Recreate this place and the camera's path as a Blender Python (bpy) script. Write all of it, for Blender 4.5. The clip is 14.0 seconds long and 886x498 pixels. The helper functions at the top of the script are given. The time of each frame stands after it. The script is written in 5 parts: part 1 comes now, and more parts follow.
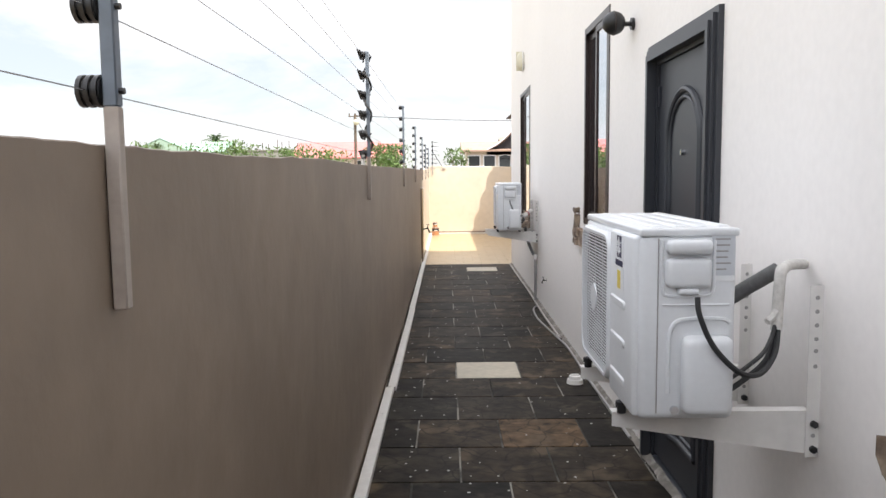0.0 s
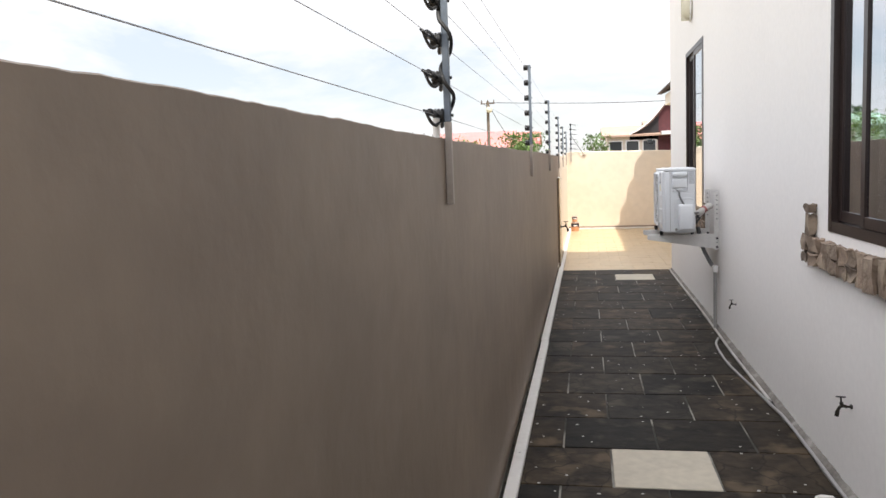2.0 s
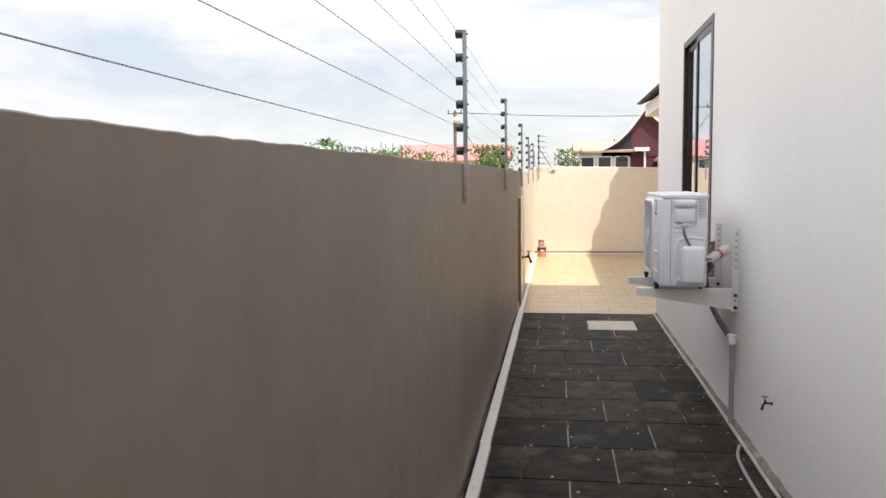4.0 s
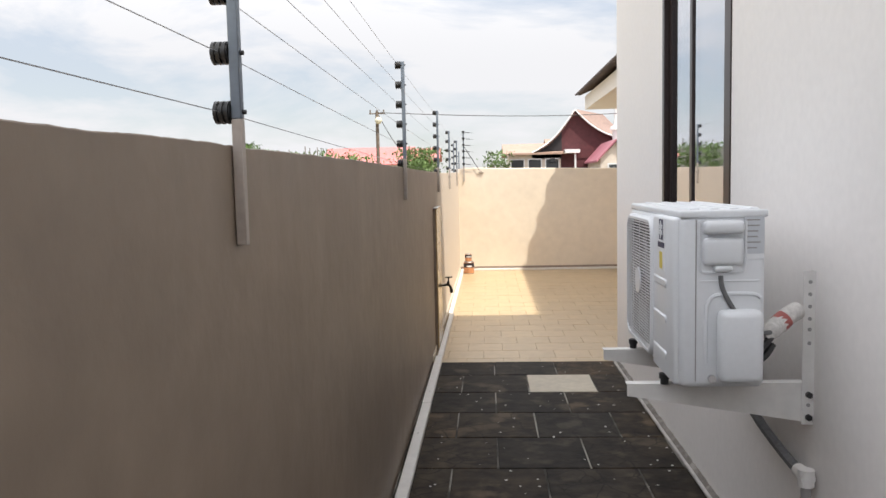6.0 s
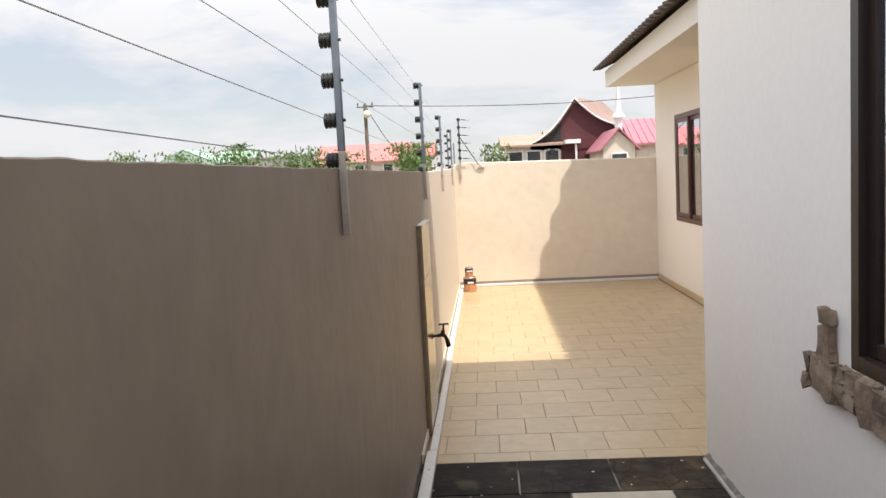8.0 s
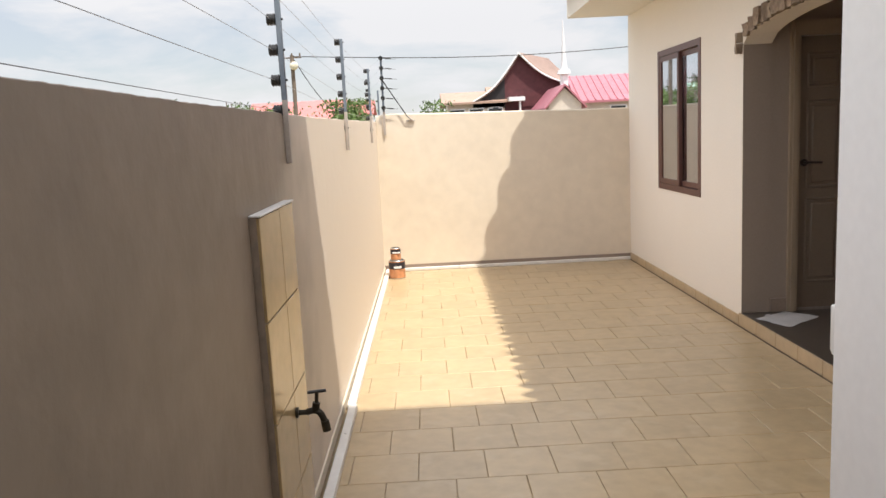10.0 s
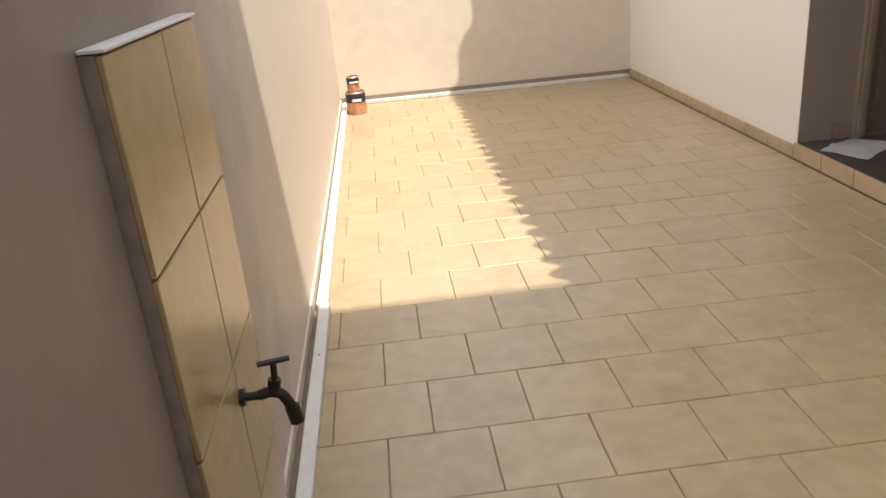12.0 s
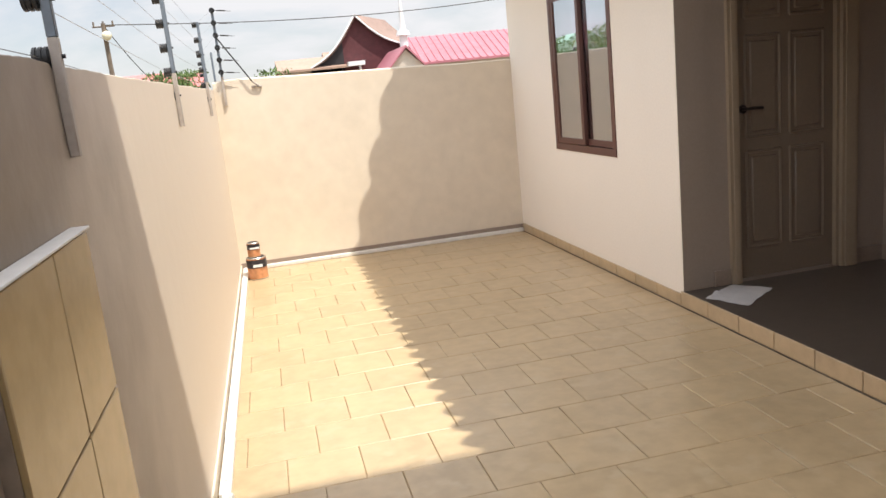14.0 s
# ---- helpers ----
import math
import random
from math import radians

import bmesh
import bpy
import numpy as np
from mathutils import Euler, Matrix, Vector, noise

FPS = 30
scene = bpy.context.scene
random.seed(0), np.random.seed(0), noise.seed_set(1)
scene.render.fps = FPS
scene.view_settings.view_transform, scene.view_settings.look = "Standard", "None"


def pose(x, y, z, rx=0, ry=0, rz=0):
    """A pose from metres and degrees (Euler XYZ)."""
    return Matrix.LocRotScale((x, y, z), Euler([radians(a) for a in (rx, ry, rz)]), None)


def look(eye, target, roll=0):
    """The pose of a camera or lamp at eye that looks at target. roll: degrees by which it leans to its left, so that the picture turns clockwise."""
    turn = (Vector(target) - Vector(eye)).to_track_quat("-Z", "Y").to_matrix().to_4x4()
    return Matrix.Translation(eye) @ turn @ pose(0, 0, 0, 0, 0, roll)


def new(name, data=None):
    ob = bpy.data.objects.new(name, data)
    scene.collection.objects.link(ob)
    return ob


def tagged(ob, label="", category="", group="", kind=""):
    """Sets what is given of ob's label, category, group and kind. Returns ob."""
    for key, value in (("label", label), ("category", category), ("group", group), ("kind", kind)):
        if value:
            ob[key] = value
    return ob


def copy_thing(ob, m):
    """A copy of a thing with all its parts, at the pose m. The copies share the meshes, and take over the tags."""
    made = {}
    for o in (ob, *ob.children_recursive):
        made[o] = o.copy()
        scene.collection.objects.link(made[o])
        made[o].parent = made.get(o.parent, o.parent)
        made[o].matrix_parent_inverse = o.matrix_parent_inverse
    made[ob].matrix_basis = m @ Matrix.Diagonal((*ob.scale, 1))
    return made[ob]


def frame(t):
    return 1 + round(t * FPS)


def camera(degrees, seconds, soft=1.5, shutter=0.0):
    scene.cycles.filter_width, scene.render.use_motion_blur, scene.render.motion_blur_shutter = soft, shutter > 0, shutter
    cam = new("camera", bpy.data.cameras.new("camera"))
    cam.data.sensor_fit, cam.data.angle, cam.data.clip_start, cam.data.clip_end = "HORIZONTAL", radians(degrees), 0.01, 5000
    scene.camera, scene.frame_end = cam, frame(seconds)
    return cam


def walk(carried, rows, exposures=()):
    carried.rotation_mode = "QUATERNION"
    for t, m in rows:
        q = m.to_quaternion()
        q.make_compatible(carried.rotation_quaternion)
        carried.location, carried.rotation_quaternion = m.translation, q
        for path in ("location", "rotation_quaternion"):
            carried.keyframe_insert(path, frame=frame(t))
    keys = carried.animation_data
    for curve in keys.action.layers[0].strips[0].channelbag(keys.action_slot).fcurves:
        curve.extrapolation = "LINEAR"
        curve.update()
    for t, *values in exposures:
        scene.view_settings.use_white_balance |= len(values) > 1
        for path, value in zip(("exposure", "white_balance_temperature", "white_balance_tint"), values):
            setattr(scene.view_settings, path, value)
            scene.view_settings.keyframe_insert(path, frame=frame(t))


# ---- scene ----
cam = camera(59.9, 14.0)

PATH = [
    (0, (0.086, -0.591, 1.532), (0.073, 1.399, 1.337), -0.6),
    (0.5, (0.114, -0.069, 1.538), (-0.09, 1.911, 1.338), -1.7),
    (1, (0.098, 0.468, 1.527), (-0.014, 2.453, 1.316), -0.4),
    (1.5, (0.096, 1.074, 1.498), (-0.167, 3.051, 1.345), -2.4),
    (2, (0.041, 1.575, 1.498), (-0.329, 3.529, 1.287), -2.2),
    (2.5, (0.034, 2.132, 1.505), (-0.322, 4.091, 1.317), -5.0),
    (3, (0.065, 2.649, 1.517), (-0.291, 4.607, 1.316), -2.5),
    (5.5, (0.092, 5.417, 1.526), (-0.135, 7.399, 1.386), -0.1),
    (6, (0.11, 5.998, 1.517), (-0.009, 7.986, 1.342), -1.3),
    (6.5, (0.046, 6.561, 1.531), (-0.124, 8.548, 1.375), 0.7),
    (7, (0.034, 7.129, 1.558), (0.114, 9.123, 1.428), -2.3),
    (7.5, (0.02, 7.701, 1.567), (-0.096, 9.692, 1.407), -3.0),
    (10, (0.165, 10.483, 1.502), (0.192, 12.460, 1.204), -2.9),
    (10.5, (0.146, 11.024, 1.454), (0.286, 12.979, 1.057), -3.9),
    (11, (0.086, 11.460, 1.436), (0.241, 13.398, 0.969), -6.3),
    (11.5, (-0.006, 11.678, 1.399), (0.132, 13.555, 0.722), -6),
    (12, (0.008, 11.715, 1.383), (0.121, 13.566, 0.633), -5.2),
    (12.5, (0.031, 11.727, 1.408), (0.362, 13.565, 0.694), -5.5),
    (13, (0.063, 11.734, 1.482), (0.624, 13.600, 1.028), -5.3),
    (13.5, (0.041, 11.727, 1.492), (0.585, 13.625, 1.167), -5.8),
    (14, (0.021, 11.736, 1.481), (0.424, 13.651, 1.07), -5.9),
]
EXPOSURES = [(0, 0.62), (2, 0.56), (5.5, 0.30), (7.5, 0.24), (10, 0.22), (11, 0.17), (14, 0.27)]
walk(cam, [(t, look(eye, target, roll)) for t, eye, target, roll in PATH], EXPOSURES)

# ---- light ----
world = bpy.data.worlds.new("sky")
scene.world = world
world.use_nodes = True
SUN_FROM = Vector((0.325, -0.346, 1.0)).normalized()


def build_sky():
    nt = world.node_tree
    nt.nodes.clear()
    out = nt.nodes.new("ShaderNodeOutputWorld")
    bg = nt.nodes.new("ShaderNodeBackground")
    sky = nt.nodes.new("ShaderNodeTexSky")
    sky.sky_type = "NISHITA"
    sky.sun_disc = False
    sky.sun_elevation = math.asin(SUN_FROM.z)
    sky.sun_rotation = math.atan2(SUN_FROM.x, SUN_FROM.y)
    sky.dust_density = 1.0
    # thin bright cloud over most of the sky
    co = nt.nodes.new("ShaderNodeTexCoord")
    mp = nt.nodes.new("ShaderNodeMapping")
    mp.inputs["Scale"].default_value = (1.0, 1.0, 3.2)
    n1 = nt.nodes.new("ShaderNodeTexNoise")
    n1.inputs["Scale"].default_value = 3.4
    n1.inputs["Detail"].default_value = 7.0
    n1.inputs["Roughness"].default_value = 0.58
    n1.inputs["Distortion"].default_value = 0.3
    ramp = nt.nodes.new("ShaderNodeValToRGB")
    ramp.color_ramp.elements[0].position = 0.40
    ramp.color_ramp.elements[0].color = (0.52, 0.52, 0.52, 1)
    ramp.color_ramp.elements[1].position = 0.56
    mix = nt.nodes.new("ShaderNodeMixRGB")
    mix.inputs[2].default_value = CLOUD
    nt.links.new(co.outputs["Generated"], mp.inputs[0])
    nt.links.new(mp.outputs[0], n1.inputs["Vector"])
    nt.links.new(n1.outputs["Fac"], ramp.inputs[0])
    nt.links.new(ramp.outputs[0], mix.inputs[0])
    nt.links.new(sky.outputs[0], mix.inputs[1])
    # haze dims the low sky
    sep = nt.nodes.new("ShaderNodeSeparateXYZ")
    nt.links.new(co.outputs["Generated"], sep.inputs[0])
    lift = nt.nodes.new("ShaderNodeMapRange")
    lift.interpolation_type = "SMOOTHSTEP"
    lift.inputs["From Min"].default_value = 0.12
    lift.inputs["From Max"].default_value = 0.62
    lift.inputs["To Min"].default_value = 1.0
    lift.inputs["To Max"].default_value = HIGH
    nt.links.new(sep.outputs["Z"], lift.inputs["Value"])
    up = nt.nodes.new("ShaderNodeVectorMath")
    up.operation = "SCALE"
    nt.links.new(mix.outputs[0], up.inputs[0])
    nt.links.new(lift.outputs[0], up.inputs["Scale"])
    nt.links.new(up.outputs[0], bg.inputs[0])
    bg.inputs[1].default_value = SKY
    nt.links.new(bg.outputs[0], out.inputs[0])


SKY = 0.105
CLOUD = (7.1, 7.1, 7.3, 1.0)
HIGH = 2.15
build_sky()
sun = new("sun", bpy.data.lights.new("sun", "SUN"))
sun.data.energy = 5.0
sun.data.angle = radians(0.7)
sun.data.color = (1.0, 0.94, 0.84)
sun.matrix_world = look(SUN_FROM * 30, (0, 0, 0))
scene.view_settings.exposure = 0.0


# ---- materials ----
def surface(name, base, rough=0.7, metal=0.0, grain=40.0, stain=1.2, vary=0.12, bump=0.15, deep=0.004, spot=None, rand=0.0, coat=0.0):
    """A procedural surface: base colour varied at two scales, roughness and a fine relief."""
    m = bpy.data.materials.new(name)
    m.use_nodes = True
    nt = m.node_tree
    b = nt.nodes["Principled BSDF"]
    co = nt.nodes.new("ShaderNodeTexCoord")
    fine = nt.nodes.new("ShaderNodeTexNoise")
    fine.inputs["Scale"].default_value = grain
    fine.inputs["Detail"].default_value = 6
    wide = nt.nodes.new("ShaderNodeTexNoise")
    wide.inputs["Scale"].default_value = stain
    wide.inputs["Detail"].default_value = 5
    wide.inputs["Roughness"].default_value = 0.6
    where = co.outputs["Object"]
    if rand:
        where = nt.nodes.new("ShaderNodeNewGeometry").outputs["Position"]
    for n in (fine, wide):
        nt.links.new(where, n.inputs["Vector"])
    add = nt.nodes.new("ShaderNodeMath")
    add.operation = "ADD"
    nt.links.new(fine.outputs["Fac"], add.inputs[0])
    nt.links.new(wide.outputs["Fac"], add.inputs[1])
    ramp = nt.nodes.new("ShaderNodeMapRange")
    ramp.inputs["From Min"].default_value = 0.7
    ramp.inputs["From Max"].default_value = 1.3
    ramp.inputs["To Min"].default_value = 1 - vary
    ramp.inputs["To Max"].default_value = 1 + vary
    nt.links.new(add.outputs[0], ramp.inputs["Value"])
    val = ramp.outputs[0]
    if rand:
        info = nt.nodes.new("ShaderNodeObjectInfo")
        rr = nt.nodes.new("ShaderNodeMapRange")
        rr.inputs["To Min"].default_value = 1 - rand
        rr.inputs["To Max"].default_value = 1 + rand
        nt.links.new(info.outputs["Random"], rr.inputs["Value"])
        mul = nt.nodes.new("ShaderNodeMath")
        mul.operation = "MULTIPLY"
        nt.links.new(val, mul.inputs[0])
        nt.links.new(rr.outputs[0], mul.inputs[1])
        val = mul.outputs[0]
    col = nt.nodes.new("ShaderNodeVectorMath")
    col.operation = "SCALE"
    col.inputs[0].default_value = base
    nt.links.new(val, col.inputs["Scale"])
    last = col.outputs[0]
    if spot:
        sn = nt.nodes.new("ShaderNodeTexNoise")
        sn.inputs["Scale"].default_value = spot[1]
        sn.inputs["Detail"].default_value = 4
        nt.links.new(where, sn.inputs["Vector"])
        sr = nt.nodes.new("ShaderNodeMapRange")
        sr.inputs["From Min"].default_value = spot[2]
        sr.inputs["From Max"].default_value = spot[2] + 0.12
        sr.inputs["To Max"].default_value = spot[3]
        nt.links.new(sn.outputs["Fac"], sr.inputs["Value"])
        mx = nt.nodes.new("ShaderNodeMixRGB")
        mx.inputs[2].default_value = (*spot[0], 1)
        nt.links.new(sr.outputs[0], mx.inputs[0])
        nt.links.new(last, mx.inputs[1])
        last = mx.outputs[0]
    nt.links.new(last, b.inputs["Base Color"])
    b.inputs["Roughness"].default_value = rough
    b.inputs["Metallic"].default_value = metal
    b.inputs["Coat Weight"].default_value = coat
    if bump:
        bp = nt.nodes.new("ShaderNodeBump")
        bp.inputs["Strength"].default_value = bump
        bp.inputs["Distance"].default_value = deep
        nt.links.new(add.outputs[0], bp.inputs["Height"])
        nt.links.new(bp.outputs[0], b.inputs["Normal"])
    return m


def glass(name):
    m = bpy.data.materials.new(name)
    m.use_nodes = True
    b = m.node_tree.nodes["Principled BSDF"]
    b.inputs["Base Color"].default_value = (0.72, 0.76, 0.82, 1)
    b.inputs["Roughness"].default_value = 0.02
    b.inputs["Transmission Weight"].default_value = 1.0
    b.inputs["IOR"].default_value = 2.9
    b.inputs["Metallic"].default_value = 0.72
    return m


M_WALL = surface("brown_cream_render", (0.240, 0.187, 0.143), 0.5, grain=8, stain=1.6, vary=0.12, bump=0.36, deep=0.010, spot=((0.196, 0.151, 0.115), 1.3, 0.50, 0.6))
M_NORTH = surface("cream_render", (0.70, 0.615, 0.50), 0.62, grain=9, stain=0.8, vary=0.06, bump=0.06, deep=0.006, spot=((0.62, 0.54, 0.435), 0.9, 0.55, 0.4))
def court_light_tint(m, colour, start, end):
    """Paints the court's brighter light into the wall colour, feathered along y."""
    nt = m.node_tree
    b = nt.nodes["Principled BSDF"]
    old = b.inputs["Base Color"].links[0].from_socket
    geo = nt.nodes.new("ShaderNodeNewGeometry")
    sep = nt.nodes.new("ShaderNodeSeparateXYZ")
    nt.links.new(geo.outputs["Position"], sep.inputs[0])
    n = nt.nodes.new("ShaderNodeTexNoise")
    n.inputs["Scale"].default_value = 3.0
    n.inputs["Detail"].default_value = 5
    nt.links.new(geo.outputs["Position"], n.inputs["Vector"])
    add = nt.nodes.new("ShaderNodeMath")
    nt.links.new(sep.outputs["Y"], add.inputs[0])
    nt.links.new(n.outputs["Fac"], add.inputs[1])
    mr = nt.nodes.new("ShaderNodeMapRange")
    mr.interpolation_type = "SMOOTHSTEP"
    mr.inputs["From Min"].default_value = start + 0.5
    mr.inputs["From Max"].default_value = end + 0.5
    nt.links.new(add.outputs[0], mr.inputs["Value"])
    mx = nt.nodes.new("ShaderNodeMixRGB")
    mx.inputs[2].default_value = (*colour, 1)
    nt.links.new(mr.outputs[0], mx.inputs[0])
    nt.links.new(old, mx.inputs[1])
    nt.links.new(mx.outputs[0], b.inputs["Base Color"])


# the court end of the wall is coloured lighter to look better lit
court_light_tint(M_WALL, (0.64, 0.55, 0.455), 12.9, 14.1)
M_HOUSE = surface("house_paint", (0.86, 0.825, 0.795), 0.6, grain=30, stain=0.7, vary=0.03, bump=0.07, deep=0.003)
M_WING = surface("wing_paint", (0.80, 0.735, 0.66), 0.6, grain=70, stain=0.7, vary=0.035, bump=0.07, deep=0.003)
M_CEIL = surface("soffit_paint", (0.78, 0.74, 0.68), 0.7, vary=0.03)
M_GROUT = surface("tile_bed", (0.30, 0.22, 0.135), 0.9, vary=0.2)
M_SLATEBED = surface("patchy_grout", (0.04, 0.037, 0.032), 0.9, grain=25, vary=0.3, spot=((0.30, 0.285, 0.25), 1.9, 0.46, 0.9))
M_COURT = surface("court_tile", (0.44, 0.33, 0.195), 0.3, grain=12, stain=3.0, vary=0.10, bump=0.05, rand=0.05, spot=((0.49, 0.39, 0.255), 7.0, 0.55, 0.5))
M_PORCH = surface("porch_tile", (0.068, 0.053, 0.042), 0.42, grain=12, stain=2.0, vary=0.12, bump=0.04)
M_PALE = surface("pale_tile", (0.47, 0.42, 0.33), 0.6, grain=18, stain=4, vary=0.12, bump=0.2)
M_STRIP = surface("white_trunking", (0.72, 0.70, 0.67), 0.45, grain=20, stain=2, vary=0.08, bump=0.05)
M_BLACKDOOR = surface("charcoal_steel", (0.035, 0.038, 0.045), 0.42, grain=90, vary=0.12, bump=0.08)
M_BRONZE = surface("bronze_aluminium", (0.038, 0.025, 0.022), 0.35, metal=0.3, grain=80, vary=0.1, bump=0.04)
M_MAROON = surface("brown_aluminium", (0.12, 0.052, 0.042), 0.38, metal=0.2, grain=80, vary=0.1, bump=0.04)
M_GLASS = glass("window_glass")
M_DARK = surface("dark_interior", (0.10, 0.09, 0.085), 0.8, vary=0.1)
M_AC = surface("white_enamel", (0.70, 0.715, 0.73), 0.35, grain=60, stain=2.5, vary=0.025, bump=0.03)
M_ACGREY = surface("grille_grey", (0.16, 0.165, 0.17), 0.45, vary=0.05)
M_ACDARK = surface("fan_shadow", (0.03, 0.03, 0.033), 0.6, vary=0.2)
M_BLACK = surface("black_plastic", (0.012, 0.012, 0.013), 0.4, grain=60, vary=0.2, bump=0.1)
M_RUBBER = surface("black_rubber", (0.018, 0.018, 0.019), 0.55, grain=60, vary=0.2, bump=0.1)
M_POST = surface("grey_post_paint", (0.15, 0.18, 0.22), 0.45, grain=50, stain=3, vary=0.15, bump=0.1)
M_POSTLOW = surface("grey_primer", (0.40, 0.35, 0.31), 0.6, grain=50, stain=3, vary=0.12, bump=0.15)
M_WIRE = surface("galvanised_wire", (0.30, 0.31, 0.33), 0.4, metal=0.6, vary=0.1, bump=0)
M_STONE = surface("brown_fieldstone", (0.20, 0.145, 0.105), 0.85, grain=30, stain=5, vary=0.35, bump=0.9, deep=0.012, rand=0.45, spot=((0.38, 0.30, 0.22), 9, 0.52, 0.7))
M_MORTAR = surface("brown_mortar", (0.22, 0.165, 0.12), 0.9, grain=25, stain=5, vary=0.2, bump=0.3)
M_STONEBED = surface("stone_mortar", (0.10, 0.08, 0.065), 0.95, vary=0.3)
# wing paint darkened so that the porch recess looks shaded
M_PORCHSHADE = surface("wing_paint_shaded", (0.31, 0.25, 0.205), 0.65, grain=70, stain=0.7, vary=0.05, bump=0.15, deep=0.003)
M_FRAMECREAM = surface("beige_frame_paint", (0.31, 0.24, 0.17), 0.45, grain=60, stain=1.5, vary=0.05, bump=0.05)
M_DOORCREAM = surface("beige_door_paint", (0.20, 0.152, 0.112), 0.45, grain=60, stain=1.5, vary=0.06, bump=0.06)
M_SKIRT = surface("skirting_tile", (0.46, 0.34, 0.21), 0.3, grain=14, stain=3, vary=0.12, bump=0.05, rand=0.06)
M_SKIRTDARK = surface("brown_skirting", (0.26, 0.20, 0.16), 0.4, vary=0.1)
M_ROOFTILE = surface("brown_roof_tile", (0.10, 0.075, 0.065), 0.7, grain=30, vary=0.3, bump=0.5)
M_GROUND = surface("dry_earth", (0.20, 0.17, 0.11), 0.95, grain=3, stain=0.05, vary=0.35)


# ---- mesh helpers ----
def box(bm, x0, x1, y0, y1, z0, z1):
    m = Matrix.Translation(((x0 + x1) / 2, (y0 + y1) / 2, (z0 + z1) / 2)) @ Matrix.Diagonal((x1 - x0, y1 - y0, z1 - z0, 1))
    return bmesh.ops.create_cube(bm, size=1, matrix=m)["verts"]


def bevel(bm, width, segments=2, edges=None):
    bmesh.ops.bevel(bm, geom=list(edges if edges is not None else bm.edges), offset=width, segments=segments, profile=0.5, affect="EDGES")


def cyl(bm, a, b, r, r2=None, seg=14):
    """A capped rod from a to b."""
    a, b = Vector(a), Vector(b)
    q = (b - a).to_track_quat("Z", "Y").to_matrix().to_4x4()
    m = Matrix.Translation((a + b) / 2) @ q
    return bmesh.ops.create_cone(bm, cap_ends=True, segments=seg, radius1=r, radius2=r if r2 is None else r2, depth=(b - a).length, matrix=m)["verts"]


def tube(bm, points, r, seg=8, steps=6):
    """A bent round cable through the points."""
    pts = [Vector(p) for p in points]
    fine = []
    for i in range(len(pts) - 1):
        p0, p1, p2, p3 = pts[max(i - 1, 0)], pts[i], pts[i + 1], pts[min(i + 2, len(pts) - 1)]
        for k in range(steps):
            t = k / steps
            fine.append(0.5 * (2 * p1 + (p2 - p0) * t + (2 * p0 - 5 * p1 + 4 * p2 - p3) * t * t + (3 * p1 - p0 - 3 * p2 + p3) * t ** 3))
    fine.append(pts[-1])
    rings = []
    side = None
    for i, p in enumerate(fine):
        d = (fine[min(i + 1, len(fine) - 1)] - fine[max(i - 1, 0)]).normalized()
        if side is None:
            side = d.orthogonal().normalized()
        side = (side - d * side.dot(d)).normalized()
        up = d.cross(side)
        rings.append([bm.verts.new(p + (side * math.cos(2 * math.pi * k / seg) + up * math.sin(2 * math.pi * k / seg)) * r) for k in range(seg)])
    for ra, rb in zip(rings, rings[1:]):
        for k in range(seg):
            bm.faces.new((ra[k], ra[(k + 1) % seg], rb[(k + 1) % seg], rb[k]))
    bm.faces.new(rings[0][::-1])
    bm.faces.new(rings[-1])


def smooth(bm, angle=40):
    for f in bm.faces:
        f.smooth = True
    for e in bm.edges:
        if len(e.link_faces) == 2 and e.calc_face_angle(0) > radians(angle):
            e.smooth = False


def root_place(ob):
    while ob.parent:
        ob = ob.parent
    return ob.location


def part(name, bm, material, parent=None, label="", soft=True):
    """Links a bmesh, made in world metres, as one mesh object, under a thing or part if one is given."""
    bmesh.ops.recalc_face_normals(bm, faces=bm.faces)
    if soft:
        smooth(bm)
    if parent:
        bmesh.ops.translate(bm, verts=bm.verts, vec=-root_place(parent))
    me = bpy.data.meshes.new(name)
    bm.to_mesh(me)
    bm.free()
    me.materials.append(material)
    ob = new(name, me)
    if parent:
        ob.parent = parent
    if label:
        tagged(ob, label)
    return ob


def thing(name, place, label, category, group=""):
    ob = new(name)
    ob.location = place
    ob.empty_display_size = 0.1
    return tagged(ob, label, category, group)


def block(name, x0, x1, y0, y1, z0, z1, material, parent=None, label="", edge=0.0):
    bm = bmesh.new()
    box(bm, x0, x1, y0, y1, z0, z1)
    if edge:
        bevel(bm, edge)
    return part(name, bm, material, parent, label)


